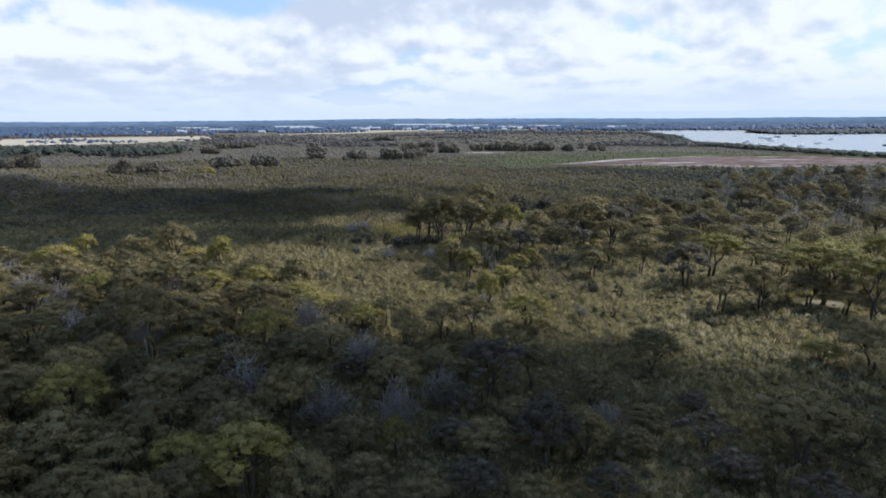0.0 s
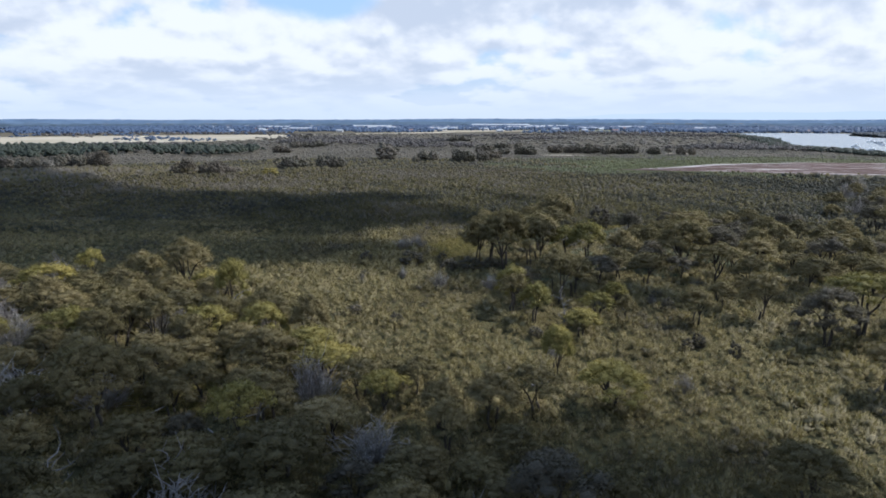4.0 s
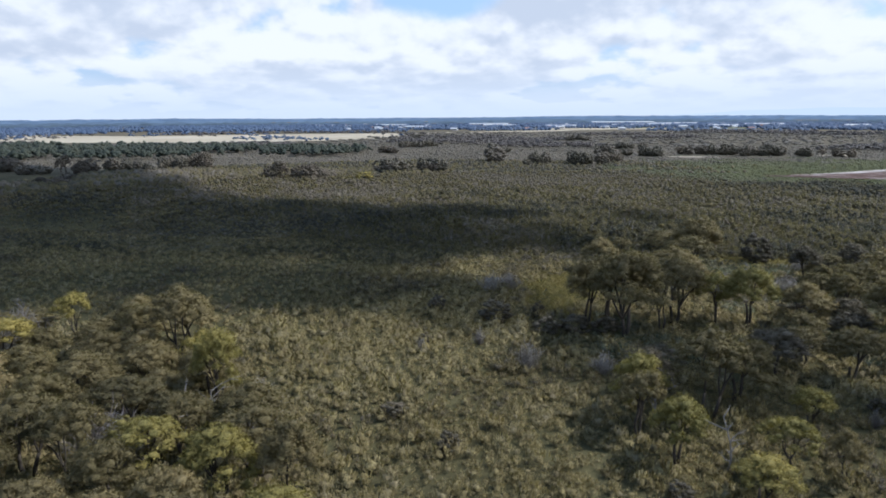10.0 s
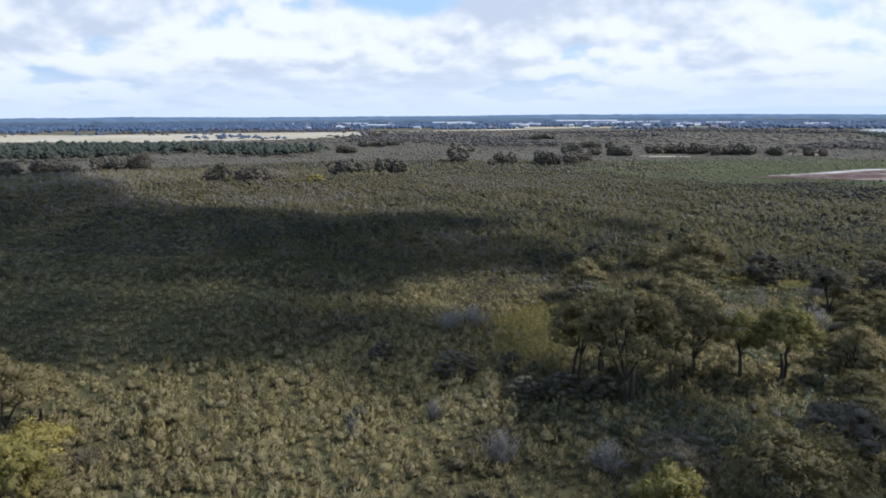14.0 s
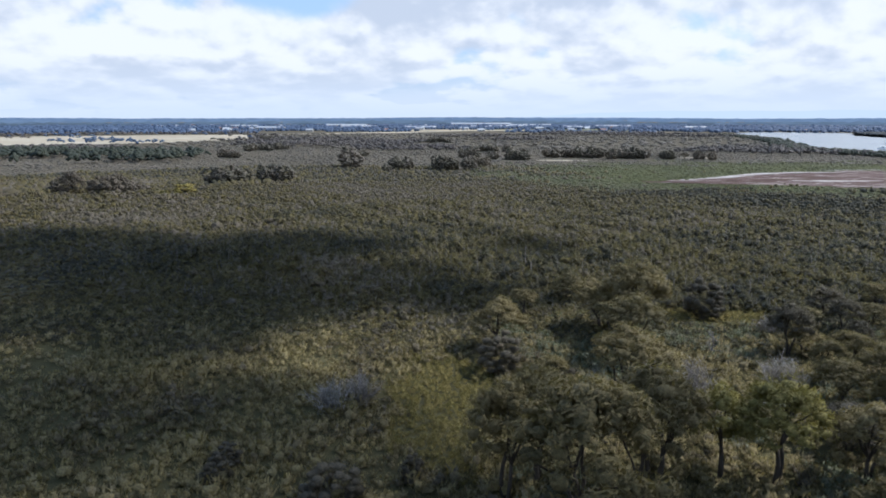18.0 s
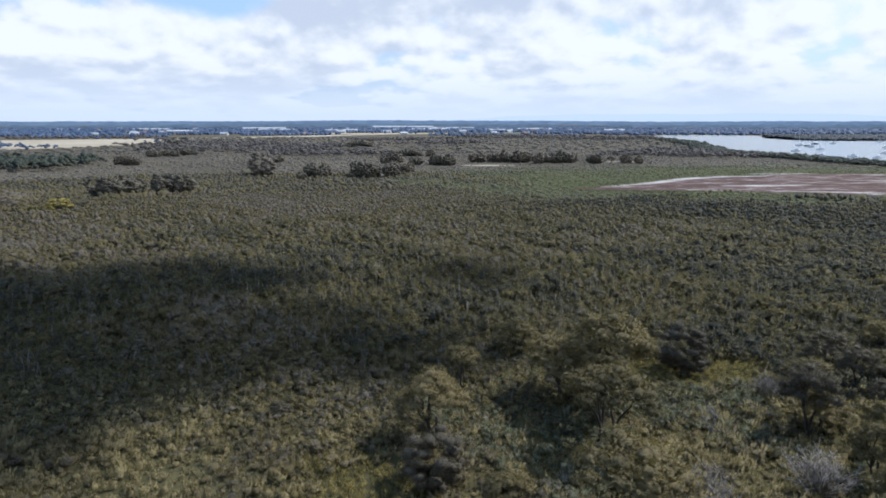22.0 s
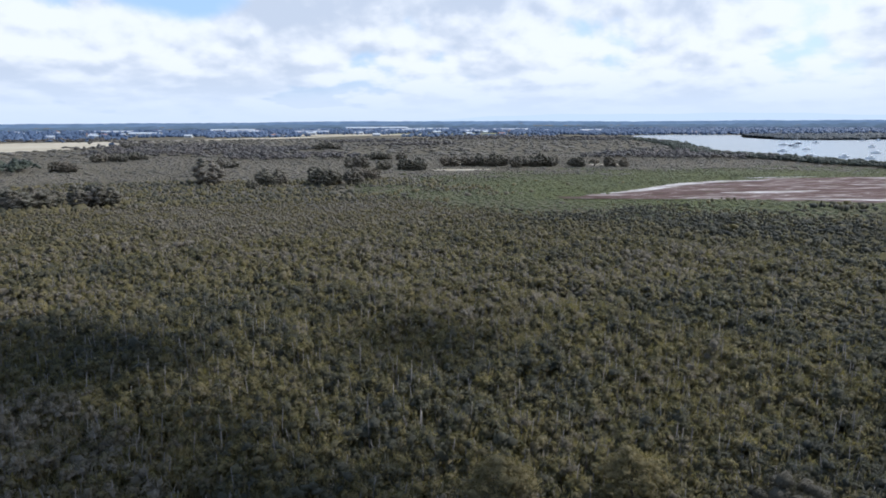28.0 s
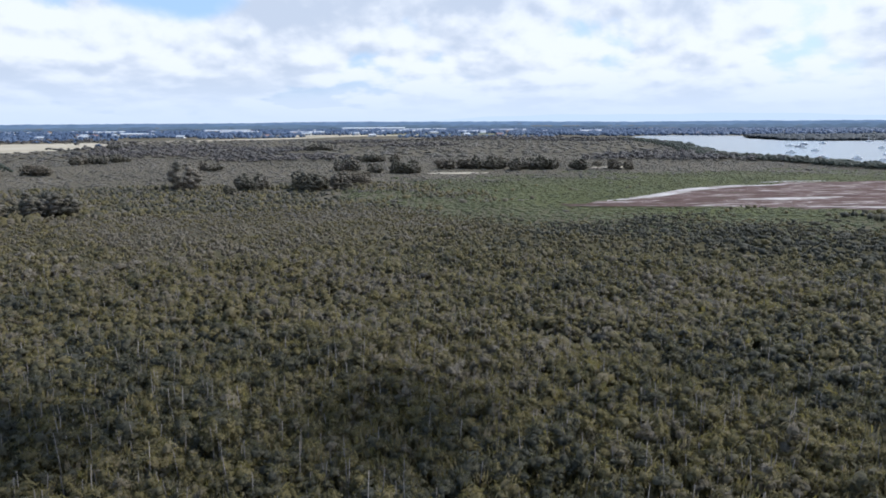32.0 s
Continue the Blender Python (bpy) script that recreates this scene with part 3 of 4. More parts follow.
yellow = Kind("gum_tree", "gum tree with a sunlit yellow-green domed crown", "tree", "gum trees on the moor", GUM_YELLOW, ("open", "full", "open", "full"), 100)
olive = Kind("swamp_gum", "swamp gum with an olive-green lobed crown", "tree", "swamp gums on the moor", GUM_OLIVE, ("full", "open", "full", "full", "full"), 200)
dark = Kind("black_wattle", "dark green wattle tree with a blackened trunk", "tree", "wattles on the moor", GUM_DARK, ("full", "open", "full"), 300)
brown = Kind("stringybark_tree", "stringybark tree with a brownish olive crown", "tree", "stringybarks on the moor", GUM_BROWN, ("full", "full", "open"), 400)
bush = Kind("tall_bush", "dense rounded dark-green bush with leaves to the ground", "bush", "bushes on the open moor", BUSH_GREEN, ("bush", "bush", "bush"), 500, 60)
dense = Kind("tall_bush", "dense rounded blackish-green bush with leaves to the ground", "bush", "bushes in the clearing", GUM_DARK, ("bush", "bush"), 560, 84)
grey = Kind("grey_bush", "leafless grey-violet twiggy bush in the sedge", "bush", "grey bushes", BUSH_GREY, ("twig", "twig"), 600)

DARK_GUMS = (
    (11, 53, 7.4, 6.6), (8, 69, 7.0, 8.7), (-23, 80, 4.7, 4.4), (47, 114, 8.5, 9.4), (38, 150, 4.6, 7.5),
    (34, 158, 5.0, 6.5), (32, 171, 4.6, 7.1), (7, 183, 3.6, 5.5), (38, 196, 8.0, 8.5), (8, 137, 5.5, 5.8), (9, 142, 4.2, 6.7), (49, 165, 8.5, 10.5),
    (48, 199, 4.5, 5.2), )
YELLOW_GUMS_SOUTH = (
    (-19, 52, 5.0, 5.7), (-2, 57, 4.2, 3.1), (-32, 61, 7.5, 8.0), (49, 77, 3.4, 5.6), (-7, 90, 5.1, 5.5),
    (16, 93, 5.5, 8.0), (67, 94, 9.8, 10.8), (11, 100, 7.2, 4.5), (65, 103, 10.7, 14.4), (-25, 107, 7.2, 6.9),
    (-33, 109, 6.1, 8.1), (16, 117, 4.3, 6.0), (54, 119, 9.2, 12.2), (10, 122, 6.6, 6.2), (19, 123, 5.1, 5.5),
    (-35, 123, 9.6, 6.1), (-66, 126, 7.5, 9.3), (7, 131, 7.1, 6.4), (-42, 132, 5.6, 7.2), (23, 132, 4.4, 4.8),
    )
YELLOW_GUMS_NORTH = (
    (-66, 138, 7.7, 5.5), (23, 165, 9.1, 8.6), (19, 166, 7.7, 6.7),
    (19, 188, 2.2, 5.0), )
OLIVE_GUMS_SOUTH = (
    (-12, 60, 8.3, 6.7), (-24, 63, 6.9, 9.1), (53, 74, 6.4, 7.9), (-33, 83, 10.2, 8.6), (4, 88, 5.9, 7.2),
    (65, 97, 5.2, 8.0), (47, 99, 6.4, 8.4), (62, 101, 6.2, 9.1), (54, 101, 7.5, 8.8), (-19, 107, 8.2, 6.2),
    (-55, 114, 6.4, 8.6), (62, 119, 7.4, 10.2), (23, 122, 5.0, 3.6), (-41, 122, 4.7, 7.6), (33, 123, 5.9, 6.5),
    (43, 125, 8.0, 7.3), (7, 127, 6.6, 5.4), (-54, 129, 6.0, 8.7), (-49, 130, 6.0, 7.4), (39, 131, 4.9, 5.8),
    )
OLIVE_GUMS_NORTH = (
    (49, 186, 8.7, 13.0),
    (-47, 134, 10.0, 9.6), (-51, 142, 6.5, 7.7), (-59, 142, 6.6, 8.2), (1, 162, 9.8, 7.7),
    (13, 165, 10.0, 10.7), (14, 178, 8.9, 10.2), (40, 197, 4.5, 7.6), (2, 197, 7.6, 10.2), (20, 202, 12.0, 15.0),
    (17, 206, 8.1, 14.8), (6, 210, 5.4, 7.6), (24, 219, 6.0, 8.0), (14, 219, 5.9, 8.5), )
DEAD_TREES = (
    (-17, 54, 4.4, 3.2), (26, 57, 2.8, 1.7), (16, 182, 4.2, 4.6), )
BROWN_GUMS = (
    (33, 53, 7.0, 11.5), (28, 76, 5.5, 7.8), (8, 91, 5.6, 7.0), (-27, 92, 4.9, 6.2), (6, 156, 12.6, 12.0),
    (11, 161, 9.0, 7.2), (4, 164, 10.2, 9.6), (36, 180, 5.5, 7.2), (17.6, 193.5, 9.2, 12.5), (6.8, 182.5, 4.6, 5.5), (28, 157, 5.0, 6.5), (14, 132.5, 9.1, 8.6), (17, 137, 7.6, 8.6), (41, 160, 10.5, 12.5), (43, 170, 7.0, 9.1), )

put = np.random.default_rng(3)
PLACED = []


def plant_all(kind, rows):
    for x, y, high, wide in rows:
        if 190 < y < 230:
            high, wide = high * 0.90, wide * 0.78
        kind.plant(x, y, high, wide, put)
        PLACED.append((x, y, wide))


for kind, rows in ((dark, DARK_GUMS), (yellow, YELLOW_GUMS_SOUTH), (yellow, YELLOW_GUMS_NORTH), (olive, OLIVE_GUMS_SOUTH), (olive, OLIVE_GUMS_NORTH), (brown, BROWN_GUMS)):
    plant_all(kind, rows)


def woodland(corners, spacing, kinds, high, wide, seed):
    """Fills a stand with trees at an uneven spacing, clear of those already there."""
    r = np.random.default_rng(seed)
    c = np.asarray(corners, float)
    (x0, y0), (x1, y1) = c.min(0), c.max(0)
    for _ in range(int((x1 - x0) * (y1 - y0) / spacing ** 2 * 5)):
        x, y = r.uniform(x0, x1), r.uniform(y0, y1)
        if not inside(np.array(x), np.array(y), corners):
            continue
        w_ = r.uniform(*wide)
        if all((x - a) ** 2 + (y - b) ** 2 > (0.5 * spacing + 0.17 * (w_ + w2)) ** 2 for a, b, w2 in PLACED):
            kinds[int(r.integers(len(kinds)))].plant(x, y, r.uniform(*high), w_, r)
            PLACED.append((x, y, w_))


woodland(((-130, 95), (-105, 60), (-60, 40), (-30, 36), (-12, 50), (-12, 70), (-11, 90), (-19, 108), (-36, 130), (-48, 140), (-64, 139), (-100, 128), (-130, 122)), 4.0, (yellow, olive, brown, olive, brown, olive, brown, olive, olive, grey), (4.4, 7.6), (6.0, 9.0), 11)
woodland(((22, 146), (60, 140), (90, 150), (84, 185), (56, 190), (38, 178), (26, 172)), 6.4, (brown, olive, dark, olive), (4.5, 7.5), (6, 9.0), 12)
woodland(((58, 88), (100, 92), (120, 118), (96, 132), (60, 124)), 7.0, (yellow, olive, olive), (6, 9.5), (7, 10.5), 13)
woodland(((95, 150), (190, 190), (210, 290), (140, 300), (100, 230)), 10.0, (olive, olive, grey, dark), (5, 9), (6, 9), 14)
woodland(((28, 186), (70, 190), (86, 214), (60, 222), (44, 206)), 6.0, (olive, brown, dark), (3.2, 5.5), (5, 7.5), 15)
woodland(((14, 44), (40, 44), (44, 62), (24, 70), (2, 58)), 7.0, (dark, brown), (2.5, 4.0), (4, 6), 17)
woodland(((-12, 48), (-9, 66), (-13, 98), (-4, 98), (0, 86), (12, 78), (19, 58), (10, 44)), 4.4, (dark, brown, olive, brown, olive, grey, olive), (3.0, 5.6), (4.4, 6.8), 18)

tawny = Kind("brown_bush", "broad brownish-grey bush with a rounded ragged crown", "bush", "brown bushes on the open moor", BUSH_TAN, ("bush", "full", "bush"), 520)
lime = Kind("lime_bush", "small yellow-green bush on lit grass", "bush", "bushes on the open moor", GUM_YELLOW, ("bush",), 540)
# the last three bushes are added for the dark shadow beside the grove
plant_all(dense, ((33, 213, 7.4, 7.6), (1.7, 189.3, 5.2, 5.6), (-12.5, 161, 3.6, 4.6), (-4.5, 156, 3.0, 3.8), (-0.5, 157, 3.3, 4.2), (3.5, 157.5, 3.0, 4.0)))
plant_all(bush, ((-70, 504, 13.0, 15.5), (-189, 303, 4.6, 7.5), (-206, 280, 2.2, 4.0), (-46, 478, 4.2, 6.0)))
plant_all(lime, ((-105, 357, 6.0, 8.0), (-113, 358, 3.2, 4.0)))
# far clumps on the open moor
clump = np.random.default_rng(21)
for kind, x, y, n, wide_x, high in (
        (tawny, -145, 362, 8, 26, 9.5), (tawny, -128, 366, 4, 14, 6.0), (bush, -114, 412, 6, 16, 9.0), (bush, -95, 420, 7, 22, 8.8), (bush, -84, 620, 2, 8, 6.5),
        (bush, -37, 494, 4, 13, 8.2), (bush, -12, 494, 7, 20, 9.2), (tawny, 2, 520, 4, 16, 7.0), (bush, -1, 600, 4, 13, 8.6), (bush, 24, 583, 7, 26, 8.2), (tawny, 61, 608, 6, 32, 7.2), (bush, 82, 603, 6, 18, 9.0),
        (bush, 105, 594, 8, 30, 9.2), (bush, 132, 590, 3, 9, 8.2), (tawny, 153, 587, 4, 18, 7.2), (tawny, -174, 593, 4, 16, 7.2), (bush, -182, 695, 6, 28, 6.8), (bush, -167, 717, 3, 9, 6.6), (bush, -239, 925, 4, 15, 8.0),
        (tawny, -275, 372, 8, 32, 10.0), (bush, -277, 405, 4, 13, 7.8), (bush, -244, 388, 5, 18, 8.8), (tawny, -226, 421, 8, 28, 9.6), (bush, -243, 410, 4, 13, 9.0), (bush, -300, 369, 3, 10, 6.0), (bush, -331, 384, 5, 18, 11.0),
        (tawny, -234, 319, 4, 13, 6.6), (bush, -45, 870, 6, 50, 8.0), (bush, 10, 690, 7, 60, 7.0)):
    for k in range(n):
        kind.plant(x + clump.uniform(-0.5, 0.5) * wide_x, y + clump.normal(0, 4), high * clump.uniform(0.65, 1.05), clump.uniform(6, 11), clump)
plant_all(grey, ((-29, 118, 3.0, 4.5), (-33, 127, 2.4, 4.0), (-16, 178, 3.4, 5.0), (39, 205, 3.1, 5.9), (3.5, 143, 2.6, 4.0), (-13.5, 180, 3.2, 5.5), (-5.4, 142, 3.6, 3.4), (-28.8, 121, 3.8, 6.0), (22, 183, 4.0, 6.0), (33, 186, 3.6, 6.5)))

# small bushes standing out of the scrub in the clearing
lone = np.random.default_rng(23)
for k in range(46):
    x, y = lone.uniform(-24, 46), lone.uniform(96, 204)
    if all((x - a) ** 2 + (y - b) ** 2 > (1.5 + 0.5 * w2) ** 2 for a, b, w2 in PLACED):
        (grey if k % 4 == 0 else dense).plant(x, y, lone.uniform(1.5, 2.8), lone.uniform(1.4, 2.8), lone)


def bare_tree_meshes(seed, high=4.0, spread=1.6):
    """A dead, bleached trunk with bare crooked branches."""
    r = np.random.default_rng(seed)
    top = np.array((r.normal(0, 0.5), r.normal(0, 0.5), high))
    stem = curve_between(r, (0, 0, -0.2), top, 0.06, 7)
    twigs = []
    for k in range(9):
        a = stem[2 + k % 5]
        b = a + np.array((r.normal(0, 1), r.normal(0, 1), abs(r.normal(0.8, 0.4)))) * spread * 0.36
        path = curve_between(r, a, b, 0.09, 4)
        twigs.append(merged([tube(path, (0.06, 0.045, 0.03, 0.012), 5), tube(curve_between(r, path[2], path[2] + r.normal(0, 0.5, 3) + (0, 0, 0.3), 0.05, 3), (0.03, 0.02, 0.01), 4)]))
    return tri_mesh("dead_trunk", *tube(stem, np.linspace(0.12, 0.03, 7), 6), PALE_BARK), [tri_mesh("dead_branch", *twig, PALE_BARK) for twig in twigs]


for k, (x, y, high, wide) in enumerate(DEAD_TREES + ((-26, 62, 4.5, 3.0), (-37, 74, 3.5, 3.0), (-15, 100, 3.0, 3.0), (-30, 95, 2.5, 3.0), (14, 122, 5.5, 2.0), (9, 131, 5.0, 2.5), (28, 196, 3.0, 3.0), (-21, 72, 5.0, 3.5), (-42, 84, 5.5, 3.0), (-19, 86, 3.5, 4.0), (-29, 70, 4.5, 4.0), (-36, 118, 5.0, 2.5), (-33, 119, 4.5, 3.5))):
    root = tagged(new("dead_tree"), "bleached dead tree with bare crooked branches", "dead tree", "dead trees")
    trunk, twigs = bare_tree_meshes(700 + k, high, wide)
    part("trunk", trunk, root)
    for twig in twigs:
        part("branch", twig, root)
    root.matrix_basis = pose(x, y, float(ground_height(np.array(float(x)), np.array(float(y)))), 0, 0, 47 * k)
for x, y, turn, size in ((9.6, 99, 25, 1.6), (-30, 88, 80, 1.7), (-22, 84, 140, 1.6)):
    r = np.random.default_rng(int(x * 10 + 400))
    log = new("fallen_log", tri_mesh("fallen_log", *tube(curve_between(r, (-size, 0, 0.55), (size, 0, 0.7), 0.05, 6), np.linspace(0.15, 0.07, 6), 7), PALE_BARK))
    tagged(log, "bleached fallen log lying on the scrub", "log").matrix_basis = pose(x, y, 0, 0, 0, turn)


# ---- scrub, thicket and heath: beyond counting ----
def shrub_shapes(seed, count, leaves, long, broad, low, core=0.40, upright=0.0, wide=0.46):
    """Unit shrubs, one across and one high, standing on the ground: a small uneven heart and sprays of leaves round it."""
    r, out = np.random.default_rng(seed), []
    for _ in range(count):
        v, t = lump(r, 1, 0.2, 1.0)
        pieces = [(v * (core, core, core + 0.06) * r.uniform(0.85, 1.1, 3) + (0, 0, 0.5), t, unit(v))]
        if leaves:
            v, t, facing = tufts(r, leaves, wide, np.array((0, 0, 0.5)), long, broad, low, 1.0, 0.4)
            if upright:
                quad = v.reshape(-1, 4, 3)
                mid = quad.mean(1, keepdims=True)
                tall = quad - mid
                tall[:, (0, 2), :2] *= 1 - upright
                tall[:, 0, 2], tall[:, 2, 2] = -long * r.uniform(0.3, 0.6, len(tall)), long * r.uniform(0.5, 1.1, len(tall))
                v = (mid + tall).reshape(-1, 3)
            pieces.append((v, t, facing))
        v, t, facing = merged(pieces)
        out.append((v, t, unit(facing + (0, 0, 0.8))))
    return out


def strew(name, shapes, x, y, wide, high, lift, tone, mat, label, category, seed):
    """One object of many shrubs."""
    r = np.random.default_rng(seed)
    pick, spin = r.integers(len(shapes), size=len(x)), r.uniform(0, 2 * np.pi, len(x))
    z = ground_height(x, y) + lift
    all_v, all_t, all_c, all_n, base = [], [], [], [], 0
    for k, (v, t, *facing) in enumerate(shapes):
        i = np.nonzero(pick == k)[0]
        c, s = np.cos(spin[i])[:, None], np.sin(spin[i])[:, None]
        px = (v[:, 0] * c - v[:, 1] * s) * wide[i, None] + x[i, None]
        py = (v[:, 0] * s + v[:, 1] * c) * wide[i, None] + y[i, None]
        pz = v[:, 2] * high[i, None] + z[i, None]
        all_v.append(np.stack([px, py, pz], -1).reshape(-1, 3))
        if facing:
            f = facing[0]
            all_n.append(np.stack([f[:, 0] * c - f[:, 1] * s, f[:, 0] * s + f[:, 1] * c, f[:, 2] + 0 * c], -1).reshape(-1, 3))
        all_t.append((t[None] + (np.arange(len(i)) * len(v))[:, None, None]).reshape(-1, 3) + base)
        all_c.append(np.repeat(tone[i], len(v)))
        base += len(i) * len(v)
    me = tri_mesh(name, np.concatenate(all_v), np.concatenate(all_t), mat, np.concatenate(all_c), np.concatenate(all_n) if all_n else None)
    return tagged(new(name, me), label, category, kind="stuff")


def seeded(x0, x1, y0, y1, step, seed, jitter=0.5):
    """A jittered grid of places."""
    r = np.random.default_rng(seed)
    x, y = np.meshgrid(np.arange(x0, x1, step), np.arange(y0, y1, step))
    x, y = x.ravel() + r.uniform(-jitter, jitter, x.size) * step, y.ravel() + r.uniform(-jitter, jitter, y.size) * step
    seen = (x > -1.12 * (y - 18) - 22) & (x < 0.80 * y + 24)
    return x[seen], y[seen], r


def swell(v, a, b):
    s = np.clip((v - a) / (b - a), 0, 1)
    return s * s * (3 - 2 * s)


def thicket_height(x, y):
    """Low scrub south of the grove, a tall thicket beyond it, lower again towards the marsh."""
    edge = y + 10 * wobble(x, y, 40.0, 0.2) - 0.18 * np.clip(-x - 20, 0, 150)
    return 0.85 + 2.5 * swell(edge, 195, 246) - 1.5 * swell(edge, 330, 385) - 0.7 * swell(edge, 385, 430)


GLADES = ((34, 212, 9.5, 4.6), (-4, 180, 5.5, 13), (65, 104, 5, 4), (-31, 92, 5, 6))


def open_ground(x, y, r):
    """Away from water, the bare flat and the glades; thinning out over the marsh."""
    keep = ~inside(x, y, SALT_FLAT) & ~inside(x, y, LAKE)
    marsh = np.hypot((x - 190) / 165, (y - 456 - 0.02 * x) / 92) + 0.35 * wobble(x, y, 22.0, 0.3)
    keep &= r.random(len(x)) < 0.01 + 0.99 * swell(marsh, 0.84, 1.22)
    for cx, cy, rx, ry in GLADES:
        keep &= ((x - cx) / rx) ** 2 + ((y - cy) / ry) ** 2 + 0.5 * wobble(x, y, 2.0, 0.7) > 1
    return keep


tuft_shapes = shrub_shapes(31, 12, 50, 0.26, 0.06, -0.2, 0.20, 0.35)
tuft_low = shrub_shapes(34, 10, 25, 0.30, 0.09, -0.1, 0.22, 0.30)


def clustered(seed, count, lobes, leaves, long, broad):
    """Unit crowns of a few lobes under one uneven dome, one across and one high."""
    r, out = np.random.default_rng(seed), []
    for _ in range(count):
        pieces = []
        for k in range(lobes):
            a, rad = k * 2.39996 + r.normal(0, 0.4), 0.34 * math.sqrt(k / max(1, lobes - 1)) * r.uniform(0.7, 1.15)
            size, c = r.uniform(0.20, 0.32), np.array((rad * math.cos(a), rad * math.sin(a), 0.76 - 2.2 * rad ** 2 + r.normal(0, 0.07)))
            v, t = lump(r, 1, 0.2, 0.8)
            pieces.append((v * size * (0.60 if leaves > 9 else 0.70) + c, t, unit(v)))
            if leaves:
                pieces.append(tufts(r, leaves, size, c, long, broad, -0.3, 0.9, 0.45))
        v, t, facing = merged(pieces)
        out.append((v, t, unit(facing + 0.4 * unit(v - (0, 0, 0.3)) + (0, 0, 0.45))))
    return out


crown_shapes = clustered(32, 14, 4, 17, 0.22, 0.055)
crown_low = clustered(35, 10, 4, 6, 0.24, 0.10)
crown_sparse = clustered(36, 8, 3, 0, 0.2, 0.1)
far_crown = clustered(37, 10, 6, 0, 0.2, 0.1)
far_shapes = shrub_shapes(33, 6, 0, 0.3, 0.2, 0.0, 0.48)

def from_path(x, y):
    """How far a place lies from the flight line."""
    return np.hypot(x - 5, np.clip(y - 195, 0, None) + np.clip(-y, 0, None))


# low scrub of the clearing, fine where the camera passes nearest
x, y, r = seeded(-48, 78, 34, 200, 0.76, 41, 1.0)
keep = open_ground(x, y, r) & (r.random(len(x)) < np.where(np.abs(x - 8) < 30, 0.96, 0.85))
x, y = x[keep], y[keep]
close = (np.abs(x - 9) < 24 + 6 * wobble(x, y, 8.0, 0.2)) & (y < 142)
size = np.clip(r.lognormal(-0.02, 0.40, len(x)), 0.4, 2.3) * (1 + 0.35 * wobble(x, y, 3.2, 0.3)) * np.where(np.abs(x - 8) < 30, 1.0, 1.12)
tone = np.clip(r.normal(0.42, 0.22, len(x)) + 0.28 * wobble(x, y, 7.0, 0.8) + 0.15 * wobble(x, y, 24.0, 0.1) - 0.34 * swell(y - 0.5 * np.clip(x, 0, 60), 148, 172), 0, 1)
tall = size ** 0.8 * r.uniform(0.45, 1.0, len(x))
strew("low_scrub", tuft_shapes, x[close], y[close], size[close], tall[close], -0.1, tone[close], SCRUB, "low olive-yellow scrub and tussocks covering the clearing", "scrub", 51)
strew("low_scrub", tuft_low, x[~close], y[~close], size[~close] * 1.05, tall[~close], -0.1, tone[~close], SCRUB, "low olive scrub round the groves", "scrub", 57)

x, y, r = seeded(-200, 190, 40, 215, 1.55, 42)
keep = open_ground(x, y, r) & ~((x > -48) & (x < 78) & (y < 200)) & ~((x < -60) & (y < 122))
x, y = x[keep], y[keep]
size = r.uniform(1.0, 2.2, len(x))
strew("low_scrub", tuft_low, x, y, size, size * r.uniform(0.4, 0.65, len(x)), -0.1, np.clip(r.normal(0.3, 0.22, len(x)) + 0.25 * wobble(x, y, 14.0, 0.5), 0, 1), SCRUB, "low olive heath on the open moor", "scrub", 52)

